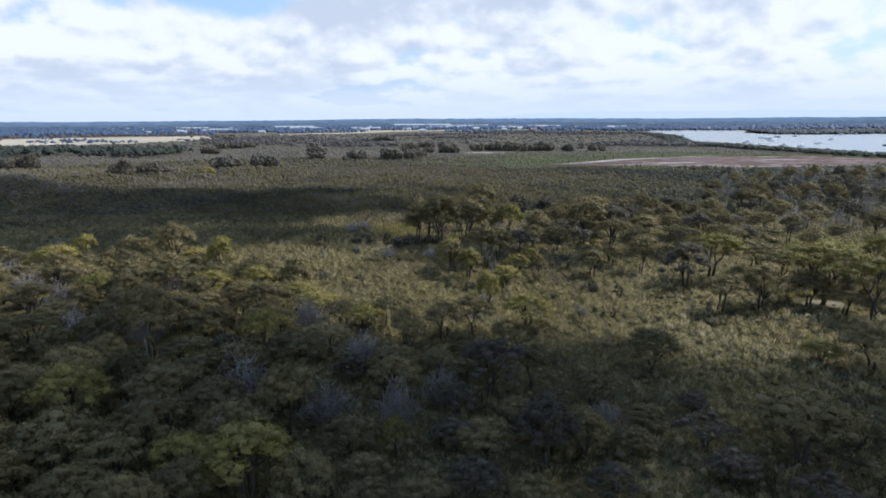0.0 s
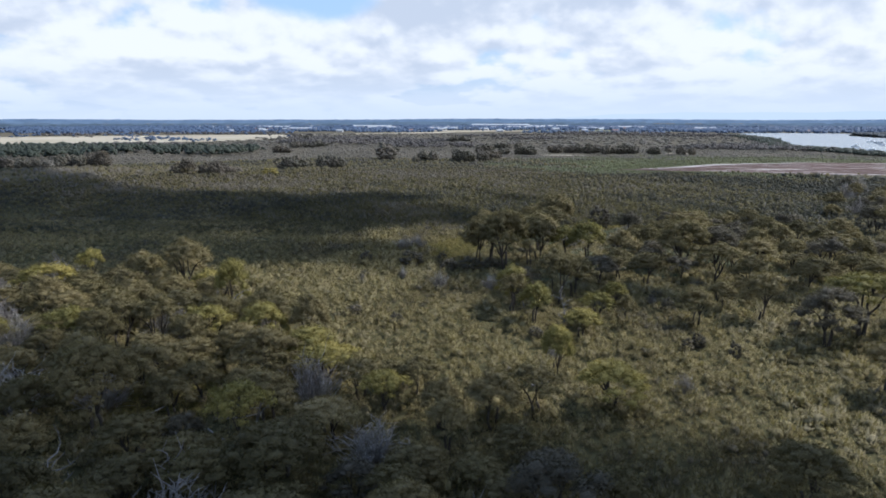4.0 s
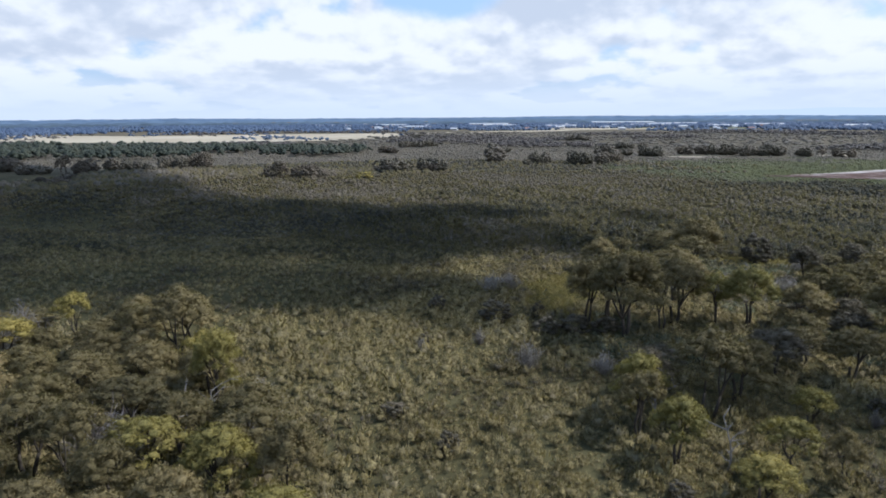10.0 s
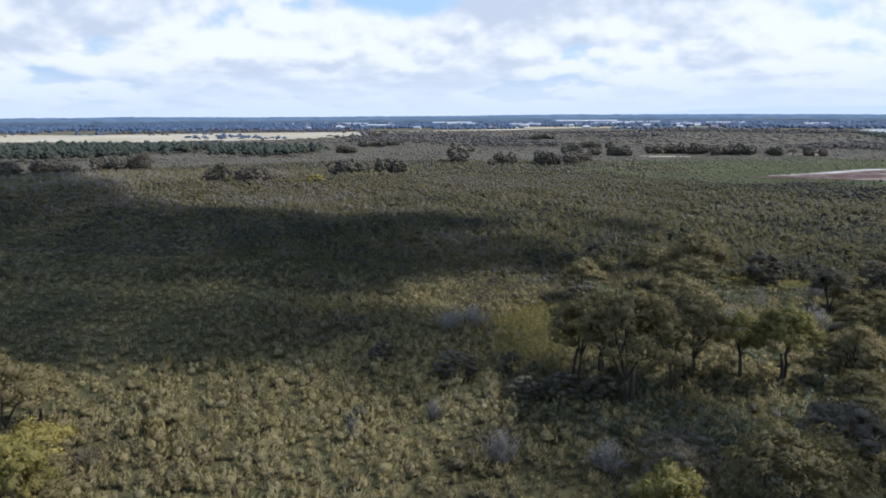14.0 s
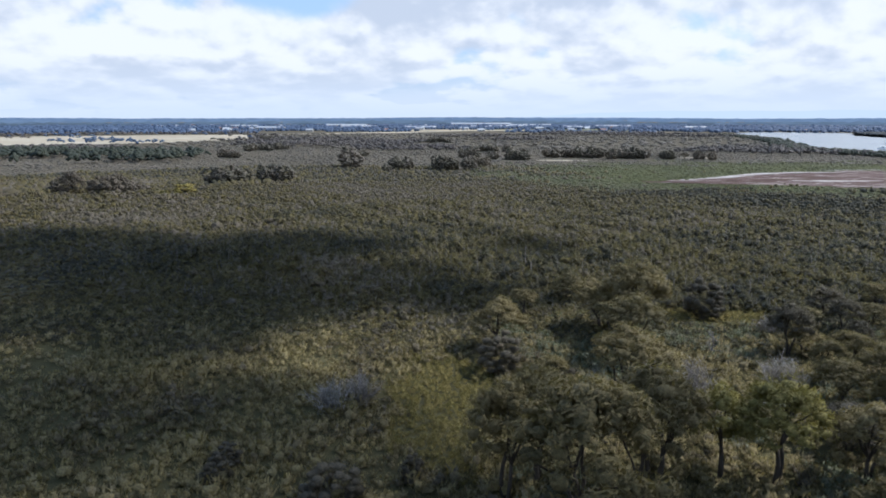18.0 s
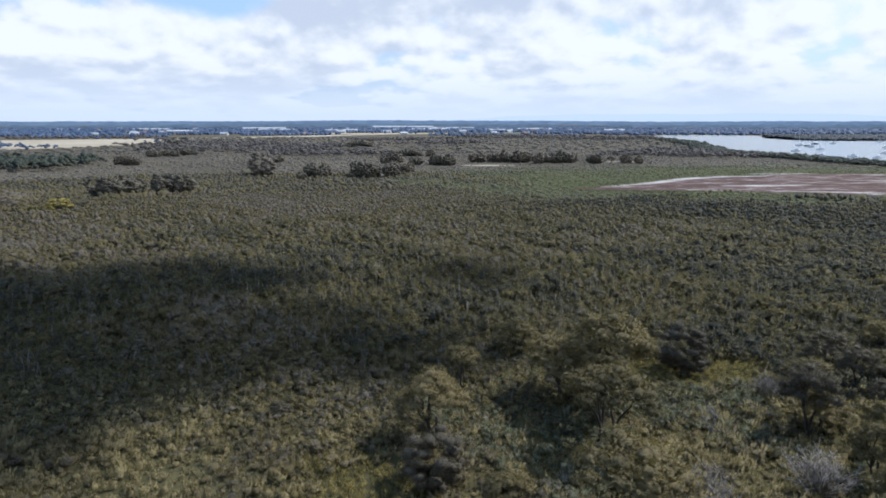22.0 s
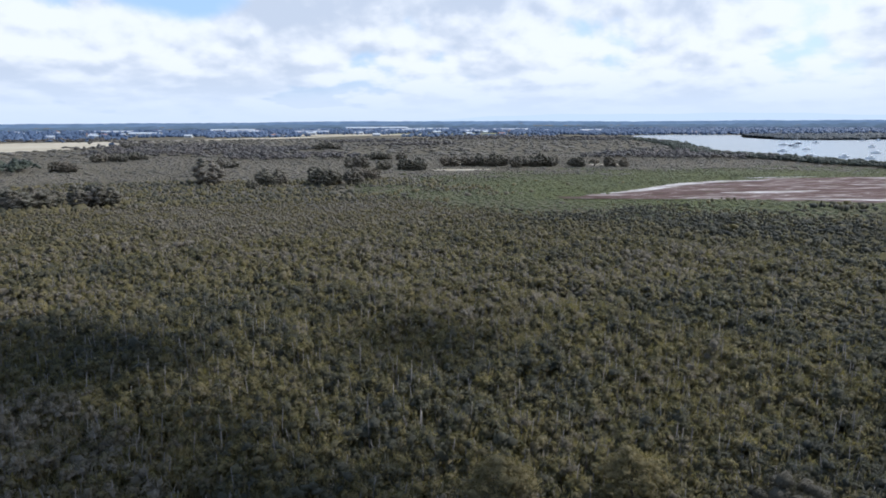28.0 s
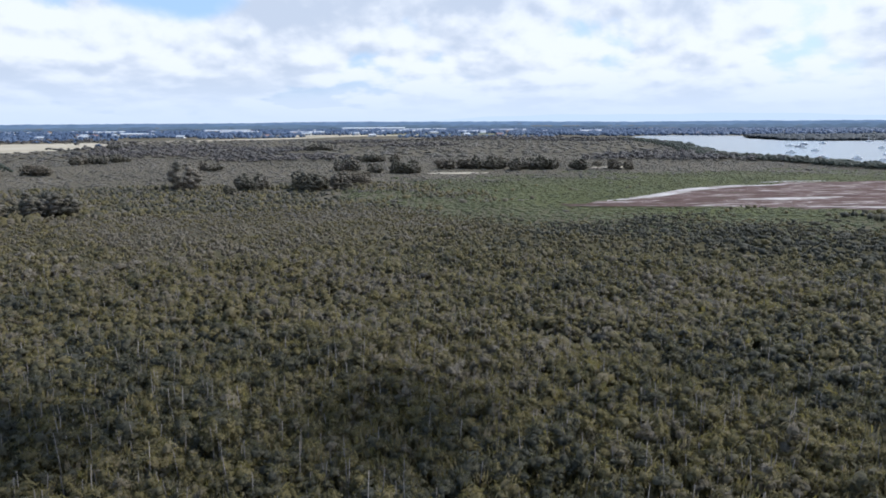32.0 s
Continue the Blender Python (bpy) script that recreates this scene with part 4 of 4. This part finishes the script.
# the tall thicket in four rings, coarser as it recedes and lower towards the marsh
stem_shapes = [tube([(0.0, 0, 0), (0.1 * math.cos(a), 0.1 * math.sin(a), 0.5), (0.2 * math.cos(a + 1), 0.2 * math.sin(a + 1), 1.0)], (0.05, 0.04, 0.022), 3) for a in (0.3, 2.1, 4.4)]
for inner, outer, step, shapes, seed in ((0, 84, 1.06, crown_shapes, 43), (84, 140, 1.15, crown_low, 44), (140, 230, 1.6, crown_sparse, 48), (230, 340, 2.05, far_shapes, 49)):
    x, y, r = seeded(-250, 310, 196, 520, step, seed)
    away = from_path(x, y) + 6 * wobble(x, y, 9.0, 0.4)
    keep = (away >= inner) & (away < outer) & open_ground(x, y, r) & (r.random(len(x)) < 0.95 - 0.5 * swell(y, 360, 520))
    x, y, away = x[keep], y[keep], away[keep]
    high = thicket_height(x, y) * r.uniform(0.6, 1.2, len(x)) * (1 + 0.22 * wobble(x, y, 7.0, 0.9))
    size = (0.70 + 0.29 * high) * np.clip(r.lognormal(0.0, 0.40, len(x)), 0.45, 2.4) * (1.0 + 0.35 * swell(away, 90, 260))
    tone = np.clip(r.beta(1.3, 1.9, len(x)) * 0.82 + 0.26 * wobble(x, y, 7.0, 0.1) + 0.36 * wobble(x, y, 28.0, 0.5) + 0.04 - 0.34 * swell(x, 55, 120) * (1 - swell(y, 360, 400)) + 0.30 * swell(y, 258, 285) * (1 - swell(x, -10, 70)) * (1 - swell(y, 400, 440)) + 0.30 * np.exp(-(((x + 27) / 12) ** 2 + ((y - 238 + 0.3 * (x + 27)) / 5) ** 2) ** 2), 0, 1)
    rise = np.minimum(size * r.uniform(0.75, 1.5, len(x)), high + 0.15)
    strew("thicket", shapes, x, y, size, rise, np.maximum(high - rise, -0.1), tone, THICKET, "dense grey-green paperbark thicket with rounded crowns" if inner < 140 else "dense grey-green thicket thinning towards the marsh", "thicket", seed + 20)
    if inner < 140:
        # shorter bushes close the gaps below the crowns
        ux, uy, r = seeded(-250, 310, 200, 520, 1.3, seed + 30)
        under = from_path(ux, uy)
        keep = (under >= inner) & (under < outer) & open_ground(ux, uy, r)
        ux, uy = ux[keep], uy[keep]
        tall = thicket_height(ux, uy) * r.uniform(0.45, 0.85, len(ux))
        strew("thicket_undergrowth", tuft_low if inner == 0 else far_shapes, ux, uy, r.uniform(1.3, 2.3, len(ux)), tall, -0.05, np.clip(r.normal(0.4, 0.2, len(ux)), 0, 1), THICKET, "short olive bushes filling the gaps of the thicket", "undergrowth", seed + 40)
        some = (high > 1.4) & (r.random(len(x)) < 0.4)
        sx, sy, sh = x[some], y[some], high[some]
        strew("thicket_stems", stem_shapes, sx + r.normal(0, 0.35, len(sx)), sy + r.normal(0, 0.35, len(sx)), np.full(len(sx), 1.4), sh * r.uniform(0.8, 1.35, len(sx)), 0.0, np.zeros(len(sx)), STEM, "thin pale stems standing among the thicket crowns", "stems", seed + 60)

x, y, r = seeded(-460, 420, 405, 760, 2.3, 45, 0.9)
keep = open_ground(x, y, r) & (r.random(len(x)) < 0.78 + 0.25 * wobble(x, y, 45.0, 0.9))
x, y = x[keep], y[keep]
size = np.clip(r.lognormal(0.4, 0.4, len(x)), 0.7, 4.0)
strew("heath", far_shapes, x, y, size, size * r.uniform(0.12, 0.26, len(x)), -0.1, np.clip(r.normal(0.45, 0.25, len(x)), 0, 1), HEATH, "patchy low heath on the flat moor", "heath", 56)

x, y, r = seeded(-420, 420, 740, 1250, 6.2, 48)
keep = ~inside(x, y, LAKE) & ~inside(x, y, PASTURE) & (x < 400) & (r.random(len(x)) < 0.3)
x, y = x[keep], y[keep]
size = r.uniform(4, 9, len(x))
strew("heath", far_shapes, x, y, size, size * r.uniform(0.1, 0.24, len(x)), -0.15, np.clip(r.normal(0.4, 0.25, len(x)), 0, 1), HEATH, "low heath running to the far side of the moor", "heath", 64)

# sedge tussocks on the marsh, thinning into the heath
x, y, r = seeded(0, 330, 345, 580, 2.1, 65)
marsh = np.hypot((x - 190) / 165, (y - 456 - 0.02 * x) / 92) + 0.35 * wobble(x, y, 22.0, 0.3)
keep = ~inside(x, y, SALT_FLAT) & ~inside(x, y, LAKE) & (r.random(len(x)) < swell(-marsh, -1.35, -1.0))
x, y = x[keep], y[keep]
size = r.uniform(1.2, 3.2, len(x))
strew("marsh_sedge", far_shapes, x, y, size, size * r.uniform(0.08, 0.16, len(x)), -0.1, np.clip(r.normal(0.4, 0.2, len(x)) + 0.3 * wobble(x, y, 18.0, 0.6), 0, 1), SEDGE, "soft green sedge covering the marsh", "sedge", 66)

# grass in the glades, bracken under the northern grove
x, y, r = seeded(-45, 75, 80, 225, 0.62, 46)
keep = np.zeros(len(x), bool)
for cx, cy, rx, ry in GLADES:
    keep |= ((x - cx) / (rx * 1.25)) ** 2 + ((y - cy) / (ry * 1.25)) ** 2 + 0.6 * wobble(x, y, 2.0, 0.7) < 1
keep &= ~((np.hypot(x - 65, y - 104) < 4))
x, y = x[keep], y[keep]
size = r.uniform(0.5, 1.0, len(x))
strew("glade_grass", tuft_shapes, x, y, size, size * r.uniform(0.5, 1.1, len(x)), -0.08, r.random(len(x)), GRASS, "yellow-green grass tussocks in the glades", "grass", 59)
x, y, r = seeded(2, 62, 148, 212, 0.95, 47)
keep = ((wobble(x, y, 9.0, 0.9) + 0.5 * wobble(x, y, 4.0, 0.4) > 0.12) | (np.hypot((x - 33) / 7, (y - 206) / 4) < 1)) & open_ground(x, y, r)
x, y = x[keep], y[keep]
size = r.uniform(0.9, 1.6, len(x))
strew("bracken", tuft_low, x, y, size, size * r.uniform(0.5, 0.8, len(x)), 0.15, r.random(len(x)), FERN, "pale green bracken under the grove", "bracken", 60)

# mangroves along the near shore and on the spit
shore = np.random.default_rng(61)
line = np.array(((386, 1175), (376, 1075), (362, 963), (322, 840), (289, 730), (298, 664), (305, 615), (313, 565), (330, 480), (400, 372)), float)
seg = shore.integers(len(line) - 1, size=2600)
f_ = shore.random(2600)[:, None]
p = line[seg] * (1 - f_) + line[seg + 1] * f_ + shore.normal(0, 1, (2600, 2)) * (7, 5) + (-4, 0)
size = shore.uniform(3.0, 5.5, len(p))
strew("mangroves", far_crown, p[:, 0], p[:, 1], size, size * 0.75, -0.2, shore.random(len(p)), MANGROVE, "dark green mangrove belt along the lake shore", "mangroves", 62)
p = np.stack([shore.uniform(555, 1150, 2200), shore.uniform(1030, 1290, 2200)], 1)
p = p[(p[:, 1] > 1035 + 0.02 * (p[:, 0] - 560)) & (p[:, 0] > 560 + 0.3 * np.abs(p[:, 1] - 1060)) & ~inside(p[:, 0], p[:, 1], ((690, 1085), (1200, 1060), (1200, 1110), (720, 1125)))]
size = shore.uniform(5, 9, len(p))
strew("mangroves", far_shapes, p[:, 0], p[:, 1], size, size * 0.5, -0.2, shore.random(len(p)), SPIT_HAZED, "dark mangrove spit, hazed bluish by colour, reaching into the lake", "mangroves", 63)

# far woods out to the skyline
far = np.random.default_rng(71)
STRIPS = ((-70, 1500, 210, 60), (180, 1560, 170, 40), (-420, 1900, 300, 60), (330, 1480, 60, 25), (430, 1700, 120, 30), (-300, 1600, 150, 26), (-680, 1690, 210, 36), (40, 1860, 170, 32), (150, 1690, 70, 34), (-290, 1200, 90, 60), (-150, 1310, 110, 50), (-20, 1420, 80, 36), (-400, 1090, 90, 50))
d = np.exp(far.uniform(math.log(640), math.log(2100), 34000))
a = far.uniform(-1.0, 0.92, len(d))
x, y = d * np.sin(a), 60 + d * np.cos(a)
thick = wobble(x, y, 110.0, 0.35)
keep = ~inside(x, y, LAKE) & ~((x > 380) & (x < 1300) & (y > 900) & (y < 1335))
keep &= np.where(inside(x, y, PASTURE), (far.random(len(d)) < 0.16), True)
keep &= np.where(d > 1400, thick > -0.5, (thick > 0.15) & (far.random(len(d)) < 0.65))
for cx, cy, rx, ry in STRIPS:
    keep &= (((x - cx) / rx) ** 2 + ((y - cy) / ry) ** 2 > 1) | (far.random(len(d)) < 0.04)
x, y, d = x[keep], y[keep], d[keep]
size = far.uniform(4, 8, len(x)) * (1 + d / 3600)
tall = far.uniform(3.5, 7.5, len(x)) * (0.65 + 0.35 * swell(d, 900, 1600))
tone = np.clip(far.normal(0.5, 0.25, len(x)), 0, 1)
for some, shapes, mat, label, seed in ((d < 1250, far_crown, HAZED_BUSH, "scattered trees and scrub at the far side of the moor", 72), (d >= 1250, far_shapes, HAZED_TREES, "distant woods tinted blue for haze, in belts towards the skyline", 74)):
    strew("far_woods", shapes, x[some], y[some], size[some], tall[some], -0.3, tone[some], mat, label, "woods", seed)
x, y = far.uniform(-1150, -280, 800), far.uniform(800, 1160, 800)
keep = wobble(x, y, 70, 0.6) > 0.35
x, y = x[keep], y[keep]
size = far.uniform(6, 11, len(x))
strew("far_woods", far_crown, x, y, size, far.uniform(4, 7.5, len(x)), -0.3, far.random(len(x)), HAZED_TREES, "scattered trees tinted blue for haze across the dry pasture", "woods", 75)
x, y = far.uniform(-600, -190, 1500), far.uniform(455, 640, 1500)
keep = (y > 455 + 0.45 * np.clip(x + 400, 0, 300) + 28 * wobble(x, y, 33.0, 0.7)) & (y < 640 - 0.2 * np.clip(x + 300, 0, 200)) & (wobble(x, y, 60, 0.2) > -0.4)
x, y = x[keep], y[keep]
size = far.uniform(6, 11, len(x))
# mangrove colour darkens this belt in place of cloud shade
strew("far_woods", far_crown, x, y, size, far.uniform(5, 9, len(x)), -0.3, far.random(len(x)), MANGROVE, "dark belt of trees before the dry pasture", "woods", 73)

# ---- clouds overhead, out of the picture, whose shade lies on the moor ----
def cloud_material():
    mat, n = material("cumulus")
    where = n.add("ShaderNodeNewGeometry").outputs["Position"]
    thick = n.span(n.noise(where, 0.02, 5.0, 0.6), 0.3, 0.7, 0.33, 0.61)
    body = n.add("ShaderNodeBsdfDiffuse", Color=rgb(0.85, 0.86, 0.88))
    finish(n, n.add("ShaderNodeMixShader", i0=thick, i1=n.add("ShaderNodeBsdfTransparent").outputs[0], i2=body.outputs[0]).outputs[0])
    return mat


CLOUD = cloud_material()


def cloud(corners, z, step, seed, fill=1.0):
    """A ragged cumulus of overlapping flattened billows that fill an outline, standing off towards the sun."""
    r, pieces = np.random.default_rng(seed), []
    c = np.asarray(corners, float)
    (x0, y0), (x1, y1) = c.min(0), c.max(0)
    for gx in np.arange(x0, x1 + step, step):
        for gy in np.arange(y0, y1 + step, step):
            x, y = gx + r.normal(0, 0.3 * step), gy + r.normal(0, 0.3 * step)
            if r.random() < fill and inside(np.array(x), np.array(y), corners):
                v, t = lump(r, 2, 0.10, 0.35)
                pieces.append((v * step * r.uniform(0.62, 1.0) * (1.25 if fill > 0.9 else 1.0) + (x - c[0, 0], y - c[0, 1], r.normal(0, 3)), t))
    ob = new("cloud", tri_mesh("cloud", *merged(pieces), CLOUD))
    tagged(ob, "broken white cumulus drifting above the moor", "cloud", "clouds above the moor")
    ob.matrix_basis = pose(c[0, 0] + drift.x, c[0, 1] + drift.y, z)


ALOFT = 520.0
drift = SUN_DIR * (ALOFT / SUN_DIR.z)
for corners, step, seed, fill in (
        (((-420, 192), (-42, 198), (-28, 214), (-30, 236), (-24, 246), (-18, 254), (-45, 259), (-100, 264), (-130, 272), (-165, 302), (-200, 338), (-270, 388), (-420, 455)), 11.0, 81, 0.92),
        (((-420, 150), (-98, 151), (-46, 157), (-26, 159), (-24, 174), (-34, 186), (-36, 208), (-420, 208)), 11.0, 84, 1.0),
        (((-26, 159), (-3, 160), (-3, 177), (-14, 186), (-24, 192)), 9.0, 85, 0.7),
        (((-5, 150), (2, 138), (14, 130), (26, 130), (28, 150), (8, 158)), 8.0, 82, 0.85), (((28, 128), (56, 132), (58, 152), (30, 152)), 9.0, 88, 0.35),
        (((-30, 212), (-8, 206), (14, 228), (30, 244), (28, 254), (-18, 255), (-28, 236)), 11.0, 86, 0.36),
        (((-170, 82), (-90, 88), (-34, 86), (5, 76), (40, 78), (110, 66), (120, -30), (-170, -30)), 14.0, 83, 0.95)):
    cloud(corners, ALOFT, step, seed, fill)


# ---- far things: houses, sheds and boats ----
def boxed(name, w_, d_, h_, mat, parent, at=(0, 0, 0), label=""):
    bm = bmesh.new()
    bmesh.ops.create_cube(bm, size=1.0)
    bmesh.ops.scale(bm, vec=(w_, d_, h_), verts=bm.verts[:])
    bmesh.ops.translate(bm, vec=(at[0], at[1], at[2] + h_ / 2), verts=bm.verts[:])
    me = bpy.data.meshes.new(name)
    bm.to_mesh(me)
    bm.free()
    me.materials.append(mat)
    return part(name, me, parent, label)


def house(long, deep, eaves, rise, wall, roof, label, category):
    """Walls, a gabled roof with overhang, windows and a door."""
    root = tagged(new(category.replace(" ", "_")), label, category, "buildings at the edge of town")
    boxed("wall", long, deep, eaves, wall, root)
    bm = bmesh.new()
    a, b, o = long / 2 + 0.5, deep / 2 + 0.6, 0.18
    ring = [bm.verts.new((x, y, z)) for x in (-a, a) for y, z in ((-b, eaves - 0.1), (0, eaves + rise), (b, eaves - 0.1), (b, eaves - 0.1 - o), (0, eaves + rise - o), (-b, eaves - 0.1 - o))]
    for k in range(6):
        bm.faces.new((ring[k], ring[(k + 1) % 6], ring[6 + (k + 1) % 6], ring[6 + k]))
    bm.faces.new(ring[5::-1])
    bm.faces.new(ring[6:])
    bmesh.ops.recalc_face_normals(bm, faces=bm.faces[:])
    me = bpy.data.meshes.new("roof")
    bm.to_mesh(me)
    bm.free()
    me.materials.append(roof)
    part("roof", me, root)
    count = max(2, int(long / 4.5))
    for k in range(count):
        x = (k + 0.5) / count * long - long / 2
        if k == count // 2:
            boxed("door", 1.0, 0.1, 2.05, WINDOW_DARK, root, (x, -deep / 2, 0))
        else:
            pane = boxed("window", 1.6, 0.1, 1.2, WINDOW_DARK, root, (x, -deep / 2, 0.9))
            boxed("sill", 1.8, 0.22, 0.08, wall, pane, (x, -deep / 2 - 0.06, 0.81))
    return root


town = np.random.default_rng(91)
protos = [house(12, 8, 2.7, 2.2, WALL_WHITE, ROOF_GREY, "white farmhouse with a pale metal roof among far trees", "house"),
          house(11, 8, 2.7, 2.4, WALL_BRICK, ROOF_RED, "tan brick house with a terracotta roof among far trees", "house"),
          house(17, 10, 3.4, 2.0, WALL_WHITE, ROOF_GREY, "long white farm shed with a pale metal roof", "shed"),
          house(13, 8, 2.8, 2.4, WALL_WHITE, ROOF_GREY, "white house with a pale metal roof among far trees", "house")]
PLOTS = ((-520, 1390, 0, 20), (-455, 1400, 2, 5), (-300, 1400, 3, -8), (-160, 1420, 1, 30), (20, 1425, 3, 12), (190, 1440, 3, 25), (250, 1435, 1, 8), (390, 1455, 0, -10), (600, 1390, 1, 20))
used = set()
spots = list(PLOTS) + [(float(town.uniform(-900, 500)), float(town.uniform(1500, 2000)), int(town.integers(4)), float(town.uniform(-40, 40))) for _ in range(44)]
for x, y, k, turn in spots:
    if k in used:
        copy_thing(protos[k], pose(x, y, 0, 0, 0, turn))
    else:
        protos[k].matrix_basis = pose(x, y, 0, 0, 0, turn)
        used.add(k)


for x, y, long in ((-420, 1560, 60), (-260, 1720, 80), (-110, 1640, 70), (90, 1780, 90), (230, 1640, 60), (340, 1800, 90), (-560, 1800, 90), (480, 1620, 50), (-330, 1960, 110), (160, 1980, 110)):
    house(long, 16, 4.5, 2.0, WALL_WHITE, ROOF_GREY, "long pale greenhouse among far trees", "greenhouse").matrix_basis = pose(x, y, 0, 0, 0, 0.02 * x)
house(170, 26, 6.0, 2.5, WALL_WHITE, ROOF_GREY, "very long pale greenhouse before the wooded ridge", "greenhouse").matrix_basis = pose(30, 2110, 0, 0, 0, -4)


def yacht(long, hull_mat, mast, label, category):
    """A moored boat: a pointed hull, a cabin with windows and, on a yacht, a mast with boom."""
    root = tagged(new(category.replace(" ", "_")), label, category, "boats moored on the lake")
    bm, half, rows = bmesh.new(), long * 0.15, []
    for s in np.linspace(0, 1, 7):
        wide = half * (1 - max(0.0, (s - 0.35) / 0.65) ** 2.2) * (0.85 + 0.15 * min(1, s / 0.35))
        x = (s - 0.5) * long
        rows.append([bm.verts.new((x, y * wide, z)) for y, z in ((-1, 0.95 + 0.25 * s), (-0.75, -0.1), (0.75, -0.1), (1, 0.95 + 0.25 * s))])
    for p, q in zip(rows, rows[1:]):
        for k in range(3):
            bm.faces.new((p[k], p[k + 1], q[k + 1], q[k]))
        bm.faces.new((p[3], p[0], q[0], q[3]))
    bm.faces.new(rows[0])
    bmesh.ops.remove_doubles(bm, verts=bm.verts[:], dist=0.001)
    bmesh.ops.recalc_face_normals(bm, faces=bm.faces[:])
    me = bpy.data.meshes.new("hull")
    bm.to_mesh(me)
    bm.free()
    me.materials.append(hull_mat)
    part("hull", me, root)
    cabin = boxed("cabin", long * 0.36, half * 1.2, 0.8 if mast else 1.5, HULL_WHITE, root, (-long * 0.04, 0, 1.0))
    for side in (-1, 1):
        boxed("window", long * 0.24, 0.04, 0.3, WINDOW_DARK, cabin, (-long * 0.04, side * (half * 0.6 + 0.02), 1.35))
    if mast:
        part("mast", tri_mesh("mast", *tube([(long * 0.06, 0, 1.2), (long * 0.06, 0, long * 1.25)], (0.09, 0.06), 6), MAST), root)
        part("boom", tri_mesh("boom", *tube([(long * 0.05, 0, 2.4), (-long * 0.36, 0, 2.5)], (0.16, 0.12), 6), HULL_WHITE), root)
    return root


fleet = [yacht(9.5, HULL_WHITE, True, "white sailing yacht with furled sails, moored", "sailing yacht"), yacht(8.0, HULL_WHITE, False, "white cabin cruiser, moored", "motor boat"),
         yacht(9.0, HULL_BLUE, True, "dark-hulled sailing yacht, moored", "sailing yacht")]
MOORINGS = ((449, 874, 0), (447, 854, 2), (433, 828, 1), (489, 910, 2), (408, 773, 0), (365, 742, 1), (340, 666, 0), (357, 652, 1), (497, 804, 1), (364, 634, 0), (522, 926, 1), (618, 977, 0), (646, 984, 1), (420, 700, 0), (450, 640, 2))
used = set()
for n_, (x, y, k) in enumerate(MOORINGS):
    m = pose(x, y, 0.1, 0, 0, 160 + 9 * (n_ % 5))
    if k in used:
        copy_thing(fleet[k], m)
    else:
        fleet[k].matrix_basis = m
        used.add(k)


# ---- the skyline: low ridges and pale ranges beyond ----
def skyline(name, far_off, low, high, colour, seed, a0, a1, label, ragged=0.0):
    """A glowing backdrop of distance, hazed by colour: an uneven outline along the horizon."""
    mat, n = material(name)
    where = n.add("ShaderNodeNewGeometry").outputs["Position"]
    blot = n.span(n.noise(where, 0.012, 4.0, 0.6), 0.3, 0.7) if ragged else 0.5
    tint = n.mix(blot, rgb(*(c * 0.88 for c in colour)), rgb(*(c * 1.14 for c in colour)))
    # the ridge glows in its haze colour, since no haze fills the air
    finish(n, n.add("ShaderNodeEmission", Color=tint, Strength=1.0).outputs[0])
    r = np.random.default_rng(int(seed * 10))
    a = np.linspace(a0, a1, 900)
    rise = low + (high - low) * (0.5 + 0.5 * (0.6 * np.sin(a * 9 + seed) + 0.25 * np.sin(a * 23 + 2 * seed) + 0.15 * np.sin(a * 61 + seed)))
    rise = np.clip(rise + ragged * np.convolve(r.normal(0, 1, len(a)), (0.3, 0.5, 0.3), "same"), 0.2, None)
    ends = np.clip(np.minimum(a - a0, a1 - a) / 0.12, 0, 1)
    rise = rise * (0.35 + 0.65 * ends)
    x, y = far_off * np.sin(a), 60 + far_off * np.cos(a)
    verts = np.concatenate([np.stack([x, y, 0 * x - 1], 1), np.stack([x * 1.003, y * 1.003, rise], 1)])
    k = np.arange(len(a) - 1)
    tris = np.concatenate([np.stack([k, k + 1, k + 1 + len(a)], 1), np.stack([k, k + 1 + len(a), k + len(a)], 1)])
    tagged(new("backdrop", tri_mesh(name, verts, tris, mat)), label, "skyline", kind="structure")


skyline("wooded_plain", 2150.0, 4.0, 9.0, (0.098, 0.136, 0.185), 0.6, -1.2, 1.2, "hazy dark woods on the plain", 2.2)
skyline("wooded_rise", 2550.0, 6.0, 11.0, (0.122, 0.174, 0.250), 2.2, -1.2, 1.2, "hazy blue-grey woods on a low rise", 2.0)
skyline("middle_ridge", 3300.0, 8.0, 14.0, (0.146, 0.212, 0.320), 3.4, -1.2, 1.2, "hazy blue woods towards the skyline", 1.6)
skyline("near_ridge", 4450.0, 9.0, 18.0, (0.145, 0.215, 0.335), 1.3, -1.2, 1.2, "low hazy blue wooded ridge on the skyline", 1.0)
skyline("far_range", 4700.0, 36.0, 64.0, (0.56, 0.66, 0.78), 4.1, 0.05, 1.2, "range of hills beyond the lake, painted pale blue for haze")
